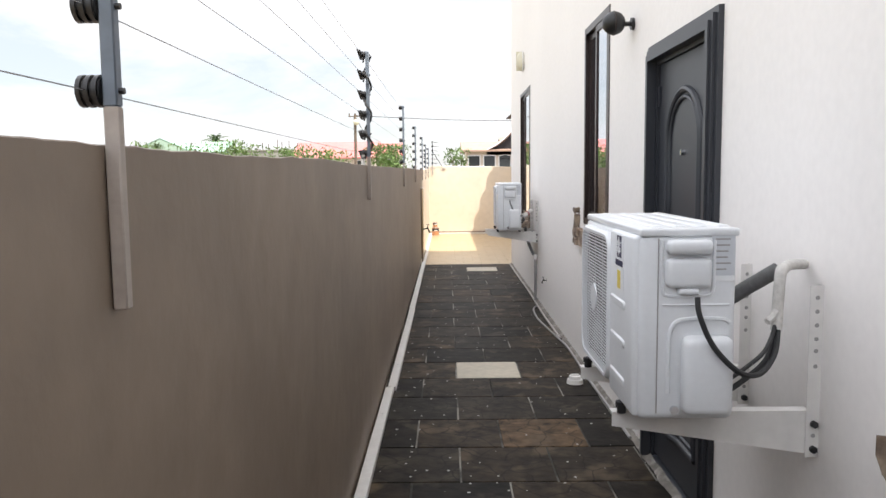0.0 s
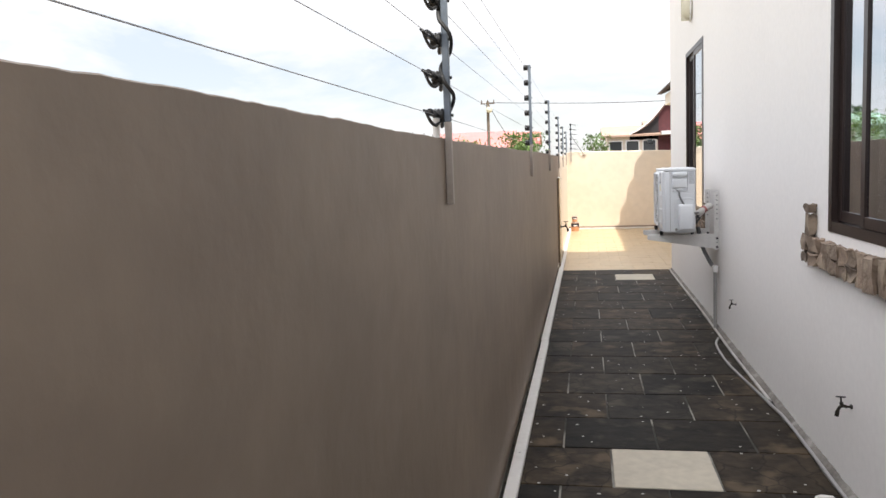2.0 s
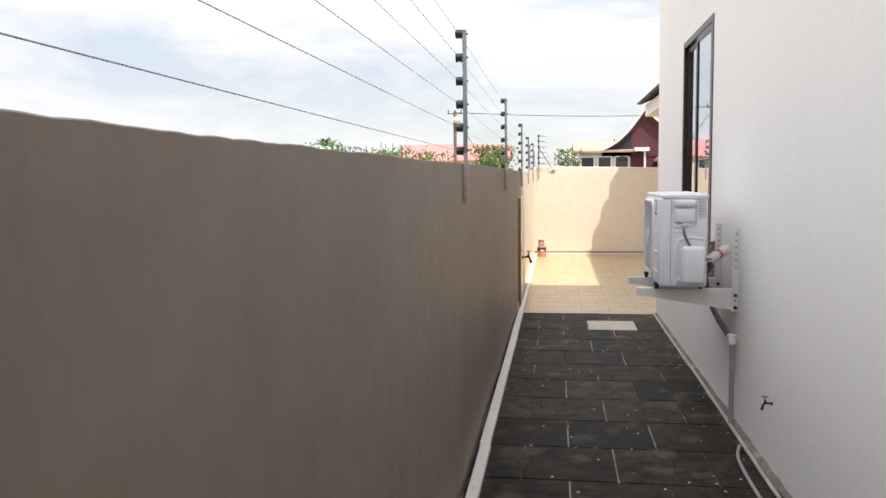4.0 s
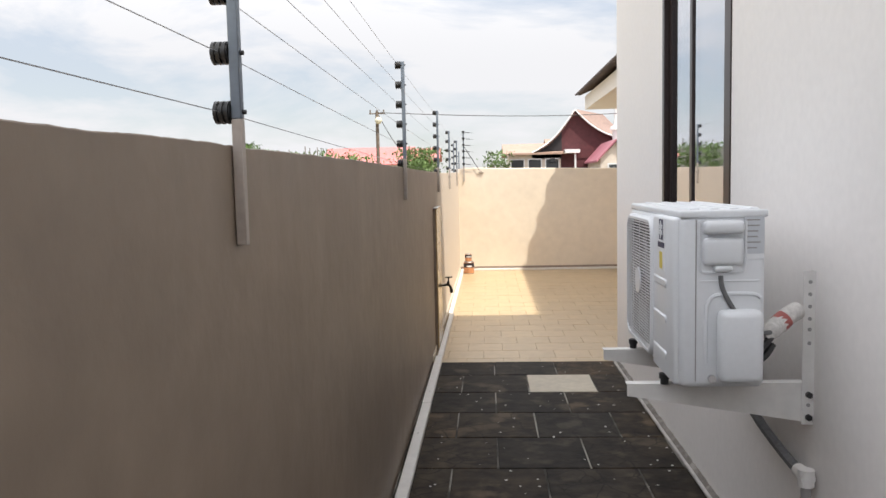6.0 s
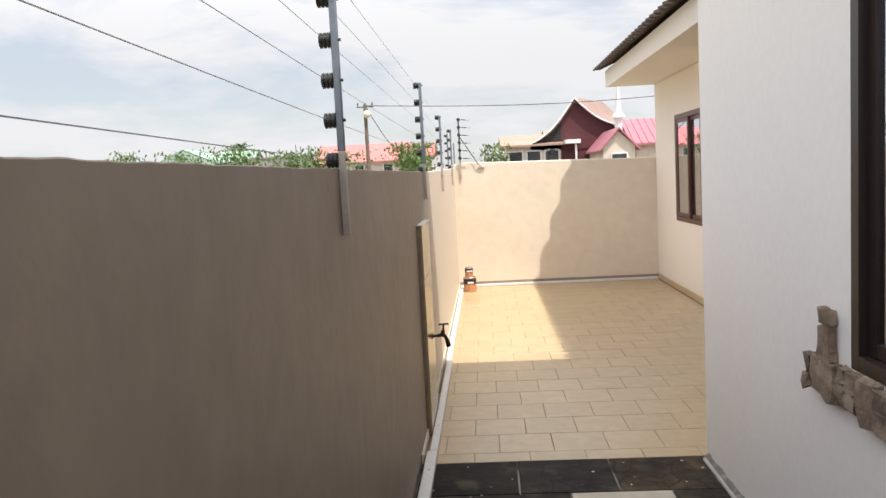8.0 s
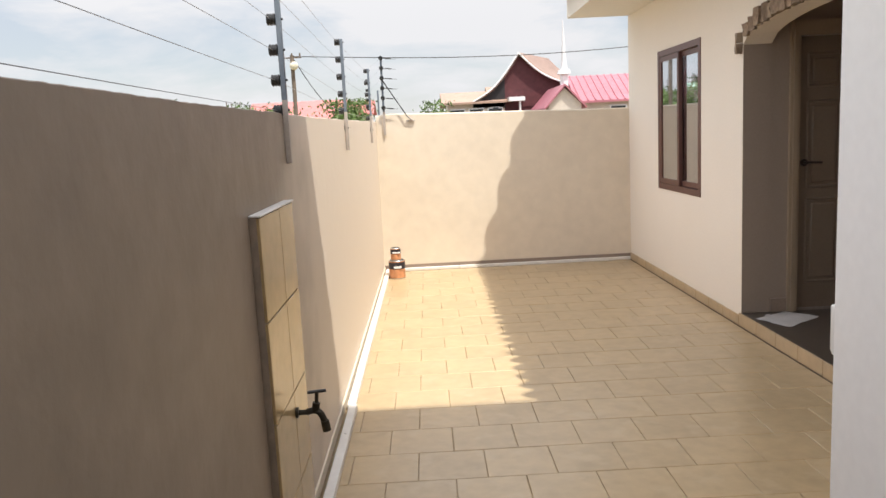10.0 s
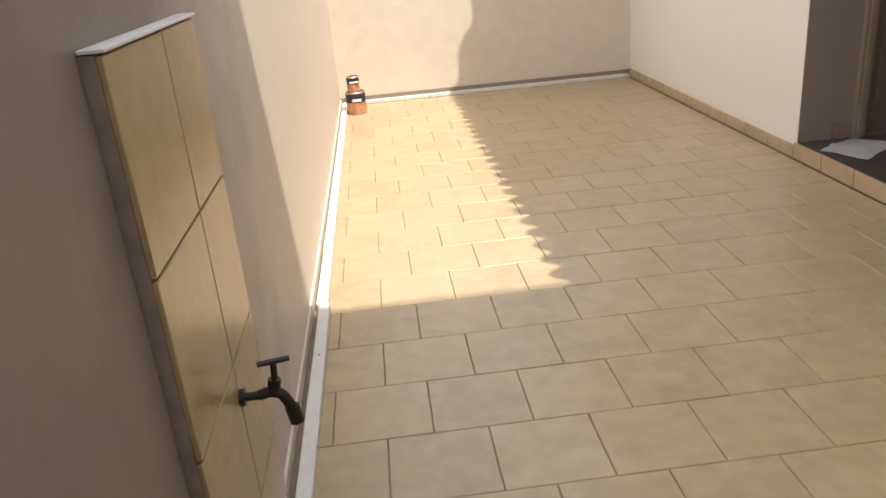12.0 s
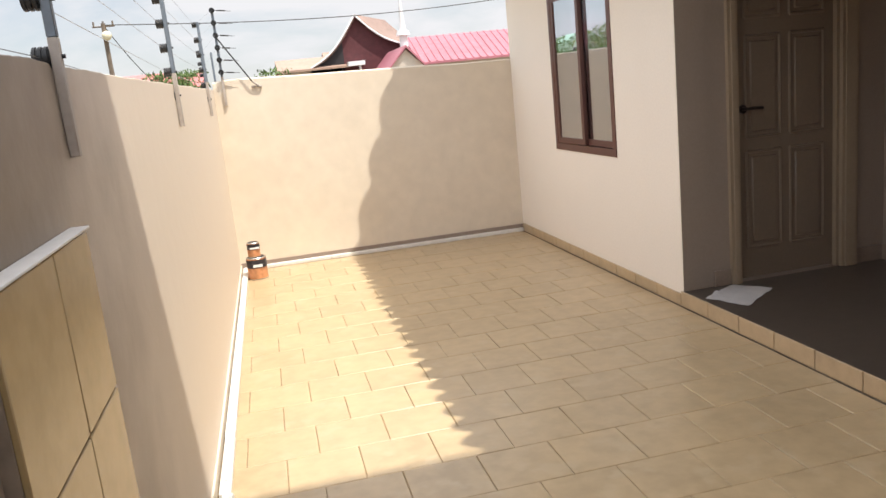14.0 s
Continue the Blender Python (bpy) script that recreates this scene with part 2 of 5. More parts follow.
def pierced(name, axis, lo, hi, a0, a1, z0, z1, holes, material):
    """A wall slab across axis from lo to hi, from a0 to a1 along and z0 to z1 up, with rectangular holes (a, b, bottom, top)."""
    us = sorted({a0, a1, *[h[0] for h in holes], *[h[1] for h in holes]})
    vs = sorted({z0, z1, *[h[2] for h in holes], *[h[3] for h in holes]})
    us = [u for u in us if a0 <= u <= a1]
    vs = [v for v in vs if z0 <= v <= z1]
    full = {}
    for i in range(len(us) - 1):
        for j in range(len(vs) - 1):
            mu, mv = (us[i] + us[i + 1]) / 2, (vs[j] + vs[j + 1]) / 2
            full[i, j] = not any(h[0] < mu < h[1] and h[2] < mv < h[3] for h in holes)
    bm = bmesh.new()
    cache = {}

    def vert(u, w, v):
        key = (round(u, 4), w, round(v, 4))
        if key not in cache:
            cache[key] = bm.verts.new((w, u, v) if axis == "x" else (u, w, v))
        return cache[key]

    for (i, j), on in full.items():
        if not on:
            continue
        u0, u1, v0, v1 = us[i], us[i + 1], vs[j], vs[j + 1]
        bm.faces.new([vert(u0, lo, v0), vert(u1, lo, v0), vert(u1, lo, v1), vert(u0, lo, v1)])
        bm.faces.new([vert(u0, hi, v0), vert(u1, hi, v0), vert(u1, hi, v1), vert(u0, hi, v1)])
        for di, dj, e in ((-1, 0, (u0, v0, u0, v1)), (1, 0, (u1, v0, u1, v1)), (0, -1, (u0, v0, u1, v0)), (0, 1, (u0, v1, u1, v1))):
            if not full.get((i + di, j + dj), False):
                bm.faces.new([vert(e[0], lo, e[1]), vert(e[2], lo, e[3]), vert(e[2], hi, e[3]), vert(e[0], hi, e[1])])
    ob = part(name, bm, material, soft=False)
    return tagged(ob, kind="structure")


# ---- plan ----
WX = -0.378      # inner face of the boundary wall
HX = 1.158       # face of the house
HY = 12.335      # end of the house, where the court begins
NY = 18.965      # far boundary wall
RX = 2.386       # face of the side wing
RY = 15.91       # corner of its porch
EX = 3.825       # back wall of the porch
PZ = 0.095       # porch floor
OY = 13.8        # near end of the porch opening, unseen, set to cut its light
AC2X = 0.095     # the second unit stands nearer to the house


def west_top(y):
    return float(np.interp(y, (0, 1.2, 2.2, 4, 7, 9, 12, 14.2, 18, 19), (1.575, 1.579, 1.591, 1.583, 1.592, 1.603, 1.602, 1.607, 1.648, 1.66)))


# ---- structure ----
def boundary_wall_west():
    bm = bmesh.new()
    y, rows = -5.0, []
    while y <= NY + 0.22:
        t = west_top(y) + 0.004 * noise.noise((y * 1.7, 3.1, 0)) + 0.003 * noise.noise((y * 5, 7.7, 0)) + 0.0018 * noise.noise((y * 13, 2.7, 0)) + 0.0016 * noise.noise((y * 27, 2.7, 4))
        lean = 0.0012 * noise.noise((y * 0.8, 0, 5))
        ring = [(WX, y, -0.3), (WX + lean * 0.3, y, 0.7), (WX + lean, y, t - 0.002), (WX - 0.002, y, t), (WX - 0.188, y, t - 0.008), (WX - 0.2, y, t - 0.02), (WX - 0.2, y, -0.6)]
        rows.append([bm.verts.new(p) for p in ring])
        y += 0.02
    for a, b in zip(rows, rows[1:]):
        for k in range(len(a)):
            bm.faces.new((a[k], b[k], b[(k + 1) % len(a)], a[(k + 1) % len(a)]))
    bm.faces.new(rows[0])
    bm.faces.new(rows[-1][::-1])
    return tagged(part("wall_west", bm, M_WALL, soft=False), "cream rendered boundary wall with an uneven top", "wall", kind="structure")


def boundary_wall_north():
    bm = bmesh.new()
    x, rows = WX, []
    while x <= 6.0:
        t = 1.738 - 0.022 * (x + 0.4) + 0.006 * noise.noise((x * 1.9, 1.3, 2)) - 0.02 * max(0, 1 - abs(x - WX) / 0.12)
        ring = [(x, NY, -0.3), (x, NY + 0.003 * noise.noise((x, 2, 2)), t - 0.012), (x, NY + 0.012, t), (x, NY + 0.19, t), (x, NY + 0.2, t - 0.012), (x, NY + 0.2, -0.6)]
        rows.append([bm.verts.new(p) for p in ring])
        x += 0.07
    for a, b in zip(rows, rows[1:]):
        for k in range(len(a)):
            bm.faces.new((a[k], b[k], b[(k + 1) % len(a)], a[(k + 1) % len(a)]))
    bm.faces.new(rows[0])
    bm.faces.new(rows[-1][::-1])
    return tagged(part("wall_north", bm, M_NORTH, soft=False), "cream rendered boundary wall closing the court", "wall", kind="structure")


boundary_wall_west()
boundary_wall_north()
DOOR = (2.515, 3.42, 0.02, 2.10)
WIN2 = (4.54, 5.45, 1.13, 2.62)
WIN1 = (9.40, 10.69, 0.90, 2.65)
WIN0 = (16.74, 17.89, 0.872, 2.155)
WIN3 = (-0.06, 1.02, 1.04, 2.55)
pierced("wall_house", "x", HX, HX + 0.2, -5.0, HY, -0.3, 6.5, [DOOR, WIN2, WIN1, WIN3], M_HOUSE)
pierced("wall_house_north", "y", HY - 0.2, HY, HX + 0.2, 6.0, -0.3, 6.5, [], M_HOUSE)
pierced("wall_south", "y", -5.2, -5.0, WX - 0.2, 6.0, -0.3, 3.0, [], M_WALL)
pierced("wall_house_inner", "x", 5.8, 6.0, -5.0, HY - 0.2, -0.3, 6.5, [], M_DARK)
tagged(block("ceiling_house", HX + 0.2, 5.8, -5.0, HY - 0.2, 3.0, 3.1, M_DARK), kind="structure")
tagged(block("floor_house", HX + 0.2, 5.8, -5.0, HY - 0.2, -0.1, 0.0, M_DARK), kind="structure")
pierced("wall_wing", "x", RX, RX + 0.2, RY, NY, -0.3, 2.64, [WIN0], M_WING)
PDOOR = (2.765, 3.505, PZ, 2.055)
pierced("wall_porch_north", "y", RY, RY + 0.2, RX + 0.2, EX, -0.3, 2.64, [PDOOR], M_PORCHSHADE)
pierced("wall_porch_east", "x", EX, EX + 0.2, HY, RY + 0.2, -0.3, 2.64, [], M_PORCHSHADE)
# unseen walls from HY to OY, added to keep light out of the porch
pierced("wall_porch_unseen_west", "x", RX, RX + 0.2, HY, OY, -0.3, 2.64, [], M_WING)
pierced("wall_porch_unseen_south", "y", OY - 0.2, OY, RX + 0.2, EX, -0.3, 2.64, [], M_PORCHSHADE)
# added plate: darkens the wing's end face as if in shade
tagged(block("trim_jamb_shade", RX + 0.002, RX + 0.2, RY - 0.005, RY - 0.001, PZ + 0.002, 2.0, M_PORCHSHADE), "thin dark plate that puts shade on the porch jamb", "trim", kind="structure")
tagged(block("floor_porch", RX + 0.006, EX, HY, RY, -0.3, PZ, M_PORCH), "glossy brown tiled porch floor", "floor", kind="structure")
tagged(block("ceiling_porch", RX + 0.2, EX, HY, RY, 2.55, 2.63, M_PORCHSHADE), kind="structure")
tagged(block("floor_wing_room", RX + 0.2, 6.0, RY + 0.2, NY, -0.3, PZ - 0.01, M_DARK), kind="structure")
pierced("wall_wing_back", "x", 6.0, 6.2, HY, NY, -0.3, 2.64, [], M_DARK)


def porch_header():
    """The lintel wall above the porch opening, with a shallow arch underneath."""
    bm = bmesh.new()
    n, rows = 24, []
    for i in range(n + 1):
        u = i / n
        y = OY + (RY - OY) * u
        low = 2.0 + 0.16 * (1 - (2 * u - 1) ** 2) ** 0.5
        rows.append([bm.verts.new(p) for p in ((RX, y, low), (RX, y, 2.64), (RX + 0.2, y, 2.64), (RX + 0.2, y, low))])
    for a, b in zip(rows, rows[1:]):
        for k in range(4):
            bm.faces.new((a[k], b[k], b[(k + 1) % 4], a[(k + 1) % 4]))
    bm.faces.new(rows[0])
    bm.faces.new(rows[-1][::-1])
    return tagged(part("wall_porch_arch", bm, M_WING), "cream arched header over the porch", "wall", kind="structure")


porch_header()
tagged(block("floor_walk_bed", WX, HX, -5.0, HY, -0.3, -0.001, M_SLATEBED), "grouted bed under the slate paving", "floor", kind="structure")
tagged(block("floor_court_bed", WX, RX, HY, NY, -0.3, -0.003, M_GROUT), "grouted bed under the court tiles", "floor", kind="structure")


def ground():
    bm = bmesh.new()
    bmesh.ops.create_grid(bm, x_segments=40, y_segments=40, size=900, matrix=Matrix.Translation((0, 100, -0.45)))
    return tagged(part("ground", bm, M_GROUND), "dry earth ground with grass", "ground", kind="structure")


ground()
M_CHROME = surface("chrome", (0.62, 0.62, 0.63), 0.2, metal=1.0, vary=0.05, bump=0)
M_BRASS = surface("dull_brass", (0.04, 0.034, 0.026), 0.4, metal=0.7, vary=0.2, bump=0.2)
M_TAPE = surface("pale_pipe_wrap", (0.55, 0.53, 0.50), 0.75, grain=70, stain=9, vary=0.15, bump=0.8, deep=0.006)
M_FOAM = surface("grey_foam_wrap", (0.13, 0.13, 0.13), 0.8, grain=70, stain=9, vary=0.2, bump=0.7, deep=0.005)
M_CREAMPL = surface("cream_plastic", (0.66, 0.62, 0.48), 0.45, vary=0.05, bump=0.03)
M_PVC = surface("white_pvc", (0.74, 0.72, 0.69), 0.4, vary=0.06, bump=0.03)
M_PVCGREY = surface("grey_pvc", (0.30, 0.29, 0.28), 0.5, vary=0.12, bump=0.05)
M_DULLWHITE = surface("dirty_white_plastic", (0.42, 0.40, 0.37), 0.6, grain=20, stain=4, vary=0.25, bump=0.1)
M_INK = surface("blue_black_ink", (0.03, 0.03, 0.07), 0.5, vary=0.05, bump=0)
M_YELLOW = surface("yellow_sticker", (0.72, 0.58, 0.10), 0.5, vary=0.05, bump=0)
M_PAPER = surface("grey_label", (0.55, 0.57, 0.60), 0.5, vary=0.05, bump=0)
M_PAPERW = surface("white_label", (0.75, 0.76, 0.77), 0.5, vary=0.03, bump=0)
M_CLOTH = surface("white_cloth", (0.45, 0.43, 0.42), 0.9, grain=120, stain=8, vary=0.1, bump=0.6)
M_ORANGE = surface("orange_can_label", (0.50, 0.23, 0.11), 0.4, grain=30, stain=20, vary=0.3, bump=0.05)
M_NAVY = surface("dark_can_label", (0.025, 0.022, 0.03), 0.4, vary=0.2, bump=0.05)
M_TIN = surface("tinplate", (0.5, 0.48, 0.45), 0.3, metal=0.9, vary=0.1, bump=0.05)
M_BOARD = surface("glazed_wall_tile", (0.37, 0.26, 0.125), 0.2, grain=20, stain=4, vary=0.12, bump=0.04)


def slate(name, base):
    """Dark riven slate with stamped cracks and pale specks."""
    m = surface(name, base, 0.6, grain=11, stain=3.2, vary=0.8, bump=0.6, deep=0.006, rand=0.45, spot=((0.058, 0.050, 0.039), 4.0, 0.55, 0.75))
    m.node_tree.nodes["Principled BSDF"].inputs["Specular IOR Level"].default_value = 0.10
    nt = m.node_tree
    b = nt.nodes["Principled BSDF"]
    old = b.inputs["Base Color"].links[0].from_socket
    # some stones are browner than others
    tone = nt.nodes.new("ShaderNodeObjectInfo")
    mul = nt.nodes.new("ShaderNodeMath")
    mul.operation = "MULTIPLY"
    mul.inputs[1].default_value = 7.31
    frac = nt.nodes.new("ShaderNodeMath")
    frac.operation = "FRACT"
    nt.links.new(tone.outputs["Random"], mul.inputs[0])
    nt.links.new(mul.outputs[0], frac.inputs[0])
    brown = nt.nodes.new("ShaderNodeMixRGB")
    brown.blend_type = "MULTIPLY"
    brown.inputs[2].default_value = (2.3, 1.9, 1.5, 1)
    nt.links.new(frac.outputs[0], brown.inputs[0])
    nt.links.new(old, brown.inputs[1])
    old = brown.outputs[0]
    geo = nt.nodes.new("ShaderNodeNewGeometry")
    info = nt.nodes.new("ShaderNodeObjectInfo")
    warp = nt.nodes.new("ShaderNodeTexNoise")
    warp.inputs["Scale"].default_value = 5.0
    nt.links.new(geo.outputs["Position"], warp.inputs["Vector"])
    mixv = nt.nodes.new("ShaderNodeMixRGB")
    mixv.inputs[0].default_value = 0.12
    nt.links.new(geo.outputs["Position"], mixv.inputs[1])
    nt.links.new(warp.outputs["Color"], mixv.inputs[2])
    cr = nt.nodes.new("ShaderNodeTexVoronoi")
    cr.feature = "DISTANCE_TO_EDGE"
    cr.inputs["Scale"].default_value = 6.5
    nt.links.new(mixv.outputs[0], cr.inputs["Vector"])
    line = nt.nodes.new("ShaderNodeMapRange")
    line.inputs["From Max"].default_value = 0.035
    line.inputs["To Min"].default_value = 1.0
    line.inputs["To Max"].default_value = 0.0
    nt.links.new(cr.outputs["Distance"], line.inputs["Value"])
    gate = nt.nodes.new("ShaderNodeMath")
    gate.operation = "GREATER_THAN"
    gate.inputs[1].default_value = 0.45
    nt.links.new(info.outputs["Random"], gate.inputs[0])
    both = nt.nodes.new("ShaderNodeMath")
    both.operation = "MULTIPLY"
    nt.links.new(line.outputs[0], both.inputs[0])
    nt.links.new(gate.outputs[0], both.inputs[1])
    half = nt.nodes.new("ShaderNodeMath")
    half.operation = "MULTIPLY"
    half.inputs[1].default_value = 0.75
    nt.links.new(both.outputs[0], half.inputs[0])
    dark = nt.nodes.new("ShaderNodeMixRGB")
    dark.inputs[2].default_value = (base[0] * 0.25, base[1] * 0.25, base[2] * 0.25, 1)
    nt.links.new(half.outputs[0], dark.inputs[0])
    nt.links.new(old, dark.inputs[1])
    sp = nt.nodes.new("ShaderNodeTexVoronoi")
    sp.voronoi_dimensions = "2D"
    sp.inputs["Scale"].default_value = 11.0
    nt.links.new(geo.outputs["Position"], sp.inputs["Vector"])
    dot = nt.nodes.new("ShaderNodeMath")
    dot.operation = "LESS_THAN"
    size = nt.nodes.new("ShaderNodeSeparateColor")
    nt.links.new(sp.outputs["Color"], size.inputs[0])
    grow = nt.nodes.new("ShaderNodeMapRange")
    grow.inputs["To Min"].default_value = 0.02
    grow.inputs["To Max"].default_value = 0.095
    nt.links.new(size.outputs[2], grow.inputs["Value"])
    nt.links.new(grow.outputs[0], dot.inputs[1])
    nt.links.new(sp.outputs["Distance"], dot.inputs[0])
    keep = nt.nodes.new("ShaderNodeMath")
    keep.operation = "GREATER_THAN"
    keep.inputs[1].default_value = 0.71
    nt.links.new(sp.outputs["Color"], keep.inputs[0])
    dk = nt.nodes.new("ShaderNodeMath")
    dk.operation = "MULTIPLY"
    nt.links.new(dot.outputs[0], dk.inputs[0])
    nt.links.new(keep.outputs[0], dk.inputs[1])
    pale = nt.nodes.new("ShaderNodeMixRGB")
    pale.inputs[2].default_value = (0.46, 0.45, 0.42, 1)
    nt.links.new(dk.outputs[0], pale.inputs[0])
    nt.links.new(dark.outputs[0], pale.inputs[1])
    nt.links.new(pale.outputs[0], b.inputs["Base Color"])
    return m


M_SLATE = slate("dark_slate", (0.0150, 0.0128, 0.0100))
M_SLATEBROWN = slate("brown_slate", (0.042, 0.032, 0.022))


# ---- side wing roof ----
def wing_roof():
    """A sheet of curved tiles rising from the eave, on a boxed soffit."""
    bm = bmesh.new()
    ny, nx, rise = 760, 12, 0.46
    top = []
    for i in range(ny + 1):
        y = HY + (NY + 0.02 - HY) * i / ny
        edge = 1.622
        wave = 0.045 * abs(math.sin(math.pi * y / 0.17))
        row = []
        for j in range(nx + 1):
            x = edge + 0.03 - 0.08 * abs(math.sin(math.pi * y / 0.17)) * (1 - j / nx) + j * 0.28
            z = 2.855 + rise * (x - 1.6) + wave + 0.012 * (1 - j % 2)
            row.append((bm.verts.new((x, y, z)), bm.verts.new((x, y, z - 0.022))))
        top.append(row)
    for a, b in zip(top, top[1:]):
        for j in range(nx):
            bm.faces.new((a[j][0], b[j][0], b[j + 1][0], a[j + 1][0]))
            bm.faces.new((a[j][1], a[j + 1][1], b[j + 1][1], b[j][1]))
        bm.faces.new((a[0][0], a[0][1], b[0][1], b[0][0]))
    for row in (top[0], top[-1]):
        for j in range(nx):
            bm.faces.new((row[j][0], row[j + 1][0], row[j + 1][1], row[j][1]))
    roof = tagged(part("roof_wing", bm, M_ROOFTILE), "dark brown curved roof tiles on the side wing", "roof", kind="structure")
    bm = bmesh.new()
    v = [bm.verts.new(p) for p in ((1.735, HY, 2.645), (RX + 0.2, HY, 2.645), (RX + 0.2, HY, 3.16), (1.735, HY, 2.86),
                                   (1.735, NY, 2.645), (RX + 0.2, NY, 2.645), (RX + 0.2, NY, 3.16), (1.735, NY, 2.86))]
    for f in ((0, 1, 2, 3), (4, 7, 6, 5), (0, 4, 5, 1), (3, 2, 6, 7), (0, 3, 7, 4), (1, 5, 6, 2)):
        bm.faces.new([v[k] for k in f])
    tagged(part("ceiling_eave", bm, M_CEIL, soft=False), "cream boxed eave soffit", "soffit", kind="structure")


wing_roof()
tagged(block("ceiling_wing", RX + 0.2, 6.0, RY + 0.2, NY, 2.644, 2.78, M_DARK), kind="structure")
tagged(block("roof_house", HX + 0.2, 5.8, -5.0, HY - 0.2, 6.3, 6.4, M_CEIL), kind="structure")


# ---- stones ----
def stone(parent, x0, x1, y0, y1, z0, z1, rough=0.009):
    bm = bmesh.new()
    box(bm, x0, x1, y0, y1, z0, z1)
    bmesh.ops.subdivide_edges(bm, edges=bm.edges, cuts=1, use_grid_fill=True)
    for v in bm.verts:
        v.co += Vector((random.uniform(-1, 1), random.uniform(-1, 1), random.uniform(-1, 1))) * rough
    return part("stone", bm, M_STONE, parent)


def stone_sill(parent, y0, y1, z0, z1, up, near_up=True):
    """Rough stones along the foot of a window, with short uprights at both ends."""
    block("mortar_bed", HX - 0.018, HX - 0.001, y0 + 0.02, y1 - 0.02, z0 + 0.02, z1 - 0.012, M_STONEBED, parent)
    y = y0
    while y < y1 - 0.04:
        w = random.uniform(0.055, 0.125)
        e = min(y + w, y1)
        split = random.random() < 0.65
        d = random.uniform(0.032, 0.052)
        if split:
            m = z0 + (z1 - z0) * random.uniform(0.4, 0.6)
            stone(parent, HX - d, HX - 0.003, y, e - 0.01, z0, m - 0.006)
            stone(parent, HX - d * random.uniform(0.8, 1.1), HX - 0.003, y, e - 0.01, m, z1)
        else:
            stone(parent, HX - d, HX - 0.003, y, e - 0.01, z0 + random.uniform(-0.015, 0.01), z1)
        y = e
    for a in ((y0 + 0.04, y0 + 0.105), (y1 - 0.18, y1 - 0.115)):
        z = z1 + 0.006
        while z < z1 + up - 0.03:
            h = random.uniform(0.07, 0.12)
            stone(parent, HX - random.uniform(0.03, 0.042), HX - 0.003, a[0], a[1], z, min(z + h, z1 + up) - 0.008)
            z += h


# ---- windows ----
def window(name, hole, face, label, material, frame_w=0.05, depth=0.09, swap=False):
    """A two-light sliding window set in a hole of a wall whose face looks towards -x."""
    y0, y1, z0, z1 = hole
    w = thing(name, (face, (y0 + y1) / 2, z0), label, "window")
    w["kind"] = "structure"
    fr = bmesh.new()
    xo, xi = face - 0.006, face + depth
    box(fr, xo, xi, y0 + 0.002, y0 + frame_w, z0 + 0.002, z1 - 0.002)
    box(fr, xo, xi, y1 - frame_w, y1 - 0.002, z0 + 0.002, z1 - 0.002)
    box(fr, xo + 0.001, xi, y0 + frame_w, y1 - frame_w, z1 - frame_w, z1 - 0.002)
    box(fr, xo + 0.001, xi, y0 + frame_w, y1 - frame_w, z0 + 0.002, z0 + frame_w)
    for k in (0.35, 0.7):
        box(fr, xo + (xi - xo) * k - 0.004, xo + (xi - xo) * k + 0.004, y0 + frame_w, y0 + frame_w + 0.014, z0 + frame_w, z1 - frame_w)
        box(fr, xo + (xi - xo) * k - 0.004, xo + (xi - xo) * k + 0.004, y1 - frame_w - 0.014, y1 - frame_w, z0 + frame_w, z1 - frame_w)
    part("window_frame", fr, material, w)
    mid = (y0 + y1) / 2
    near, far = (face + 0.009, face + 0.036)
    for k, (a, b) in enumerate(((y0 + frame_w, mid + 0.03), (mid - 0.03, y1 - frame_w))):
        x = (near, far)[k] if not swap else (far, near)[k]
        s = 0.045
        za, zb = z0 + frame_w + 0.004, z1 - frame_w - 0.004
        sb = bmesh.new()
        box(sb, x - 0.012, x + 0.012, a, a + s, za, zb)
        box(sb, x - 0.012, x + 0.012, b - s, b, za, zb)
        box(sb, x - 0.011, x + 0.011, a + s, b - s, za, za + s)
        box(sb, x - 0.011, x + 0.011, a + s, b - s, zb - s, zb)
        sash = part("sash", sb, material, w)
        pane = block("pane", x - 0.003, x + 0.003, a + s - 0.004, b - s + 0.004, za + s - 0.004, zb - s + 0.004, M_GLASS, sash, "dark reflective glass")
        pane.visible_shadow = False
    return w


w2 = window("window_1", WIN2, HX, "dark bronze sliding window above a rough stone sill", M_BRONZE)
stone_sill(w2, 4.43, 5.82, 0.955, 1.085, 0.17)
w1 = window("window_2", WIN1, HX, "tall dark bronze sliding window above a stone sill", M_BRONZE)
stone_sill(w1, 9.15, 10.97, 0.775, 0.895, 0.18)
w0 = window("window_3", WIN0, RX, "brown aluminium sliding window in the cream wing wall", M_MAROON, frame_w=0.055, swap=True)
w3 = window("window_4", WIN3, HX, "dark bronze sliding window with a stone sill", M_BRONZE)
stone_sill(w3, -0.2, 1.24, 0.785, 0.90, 0.17)


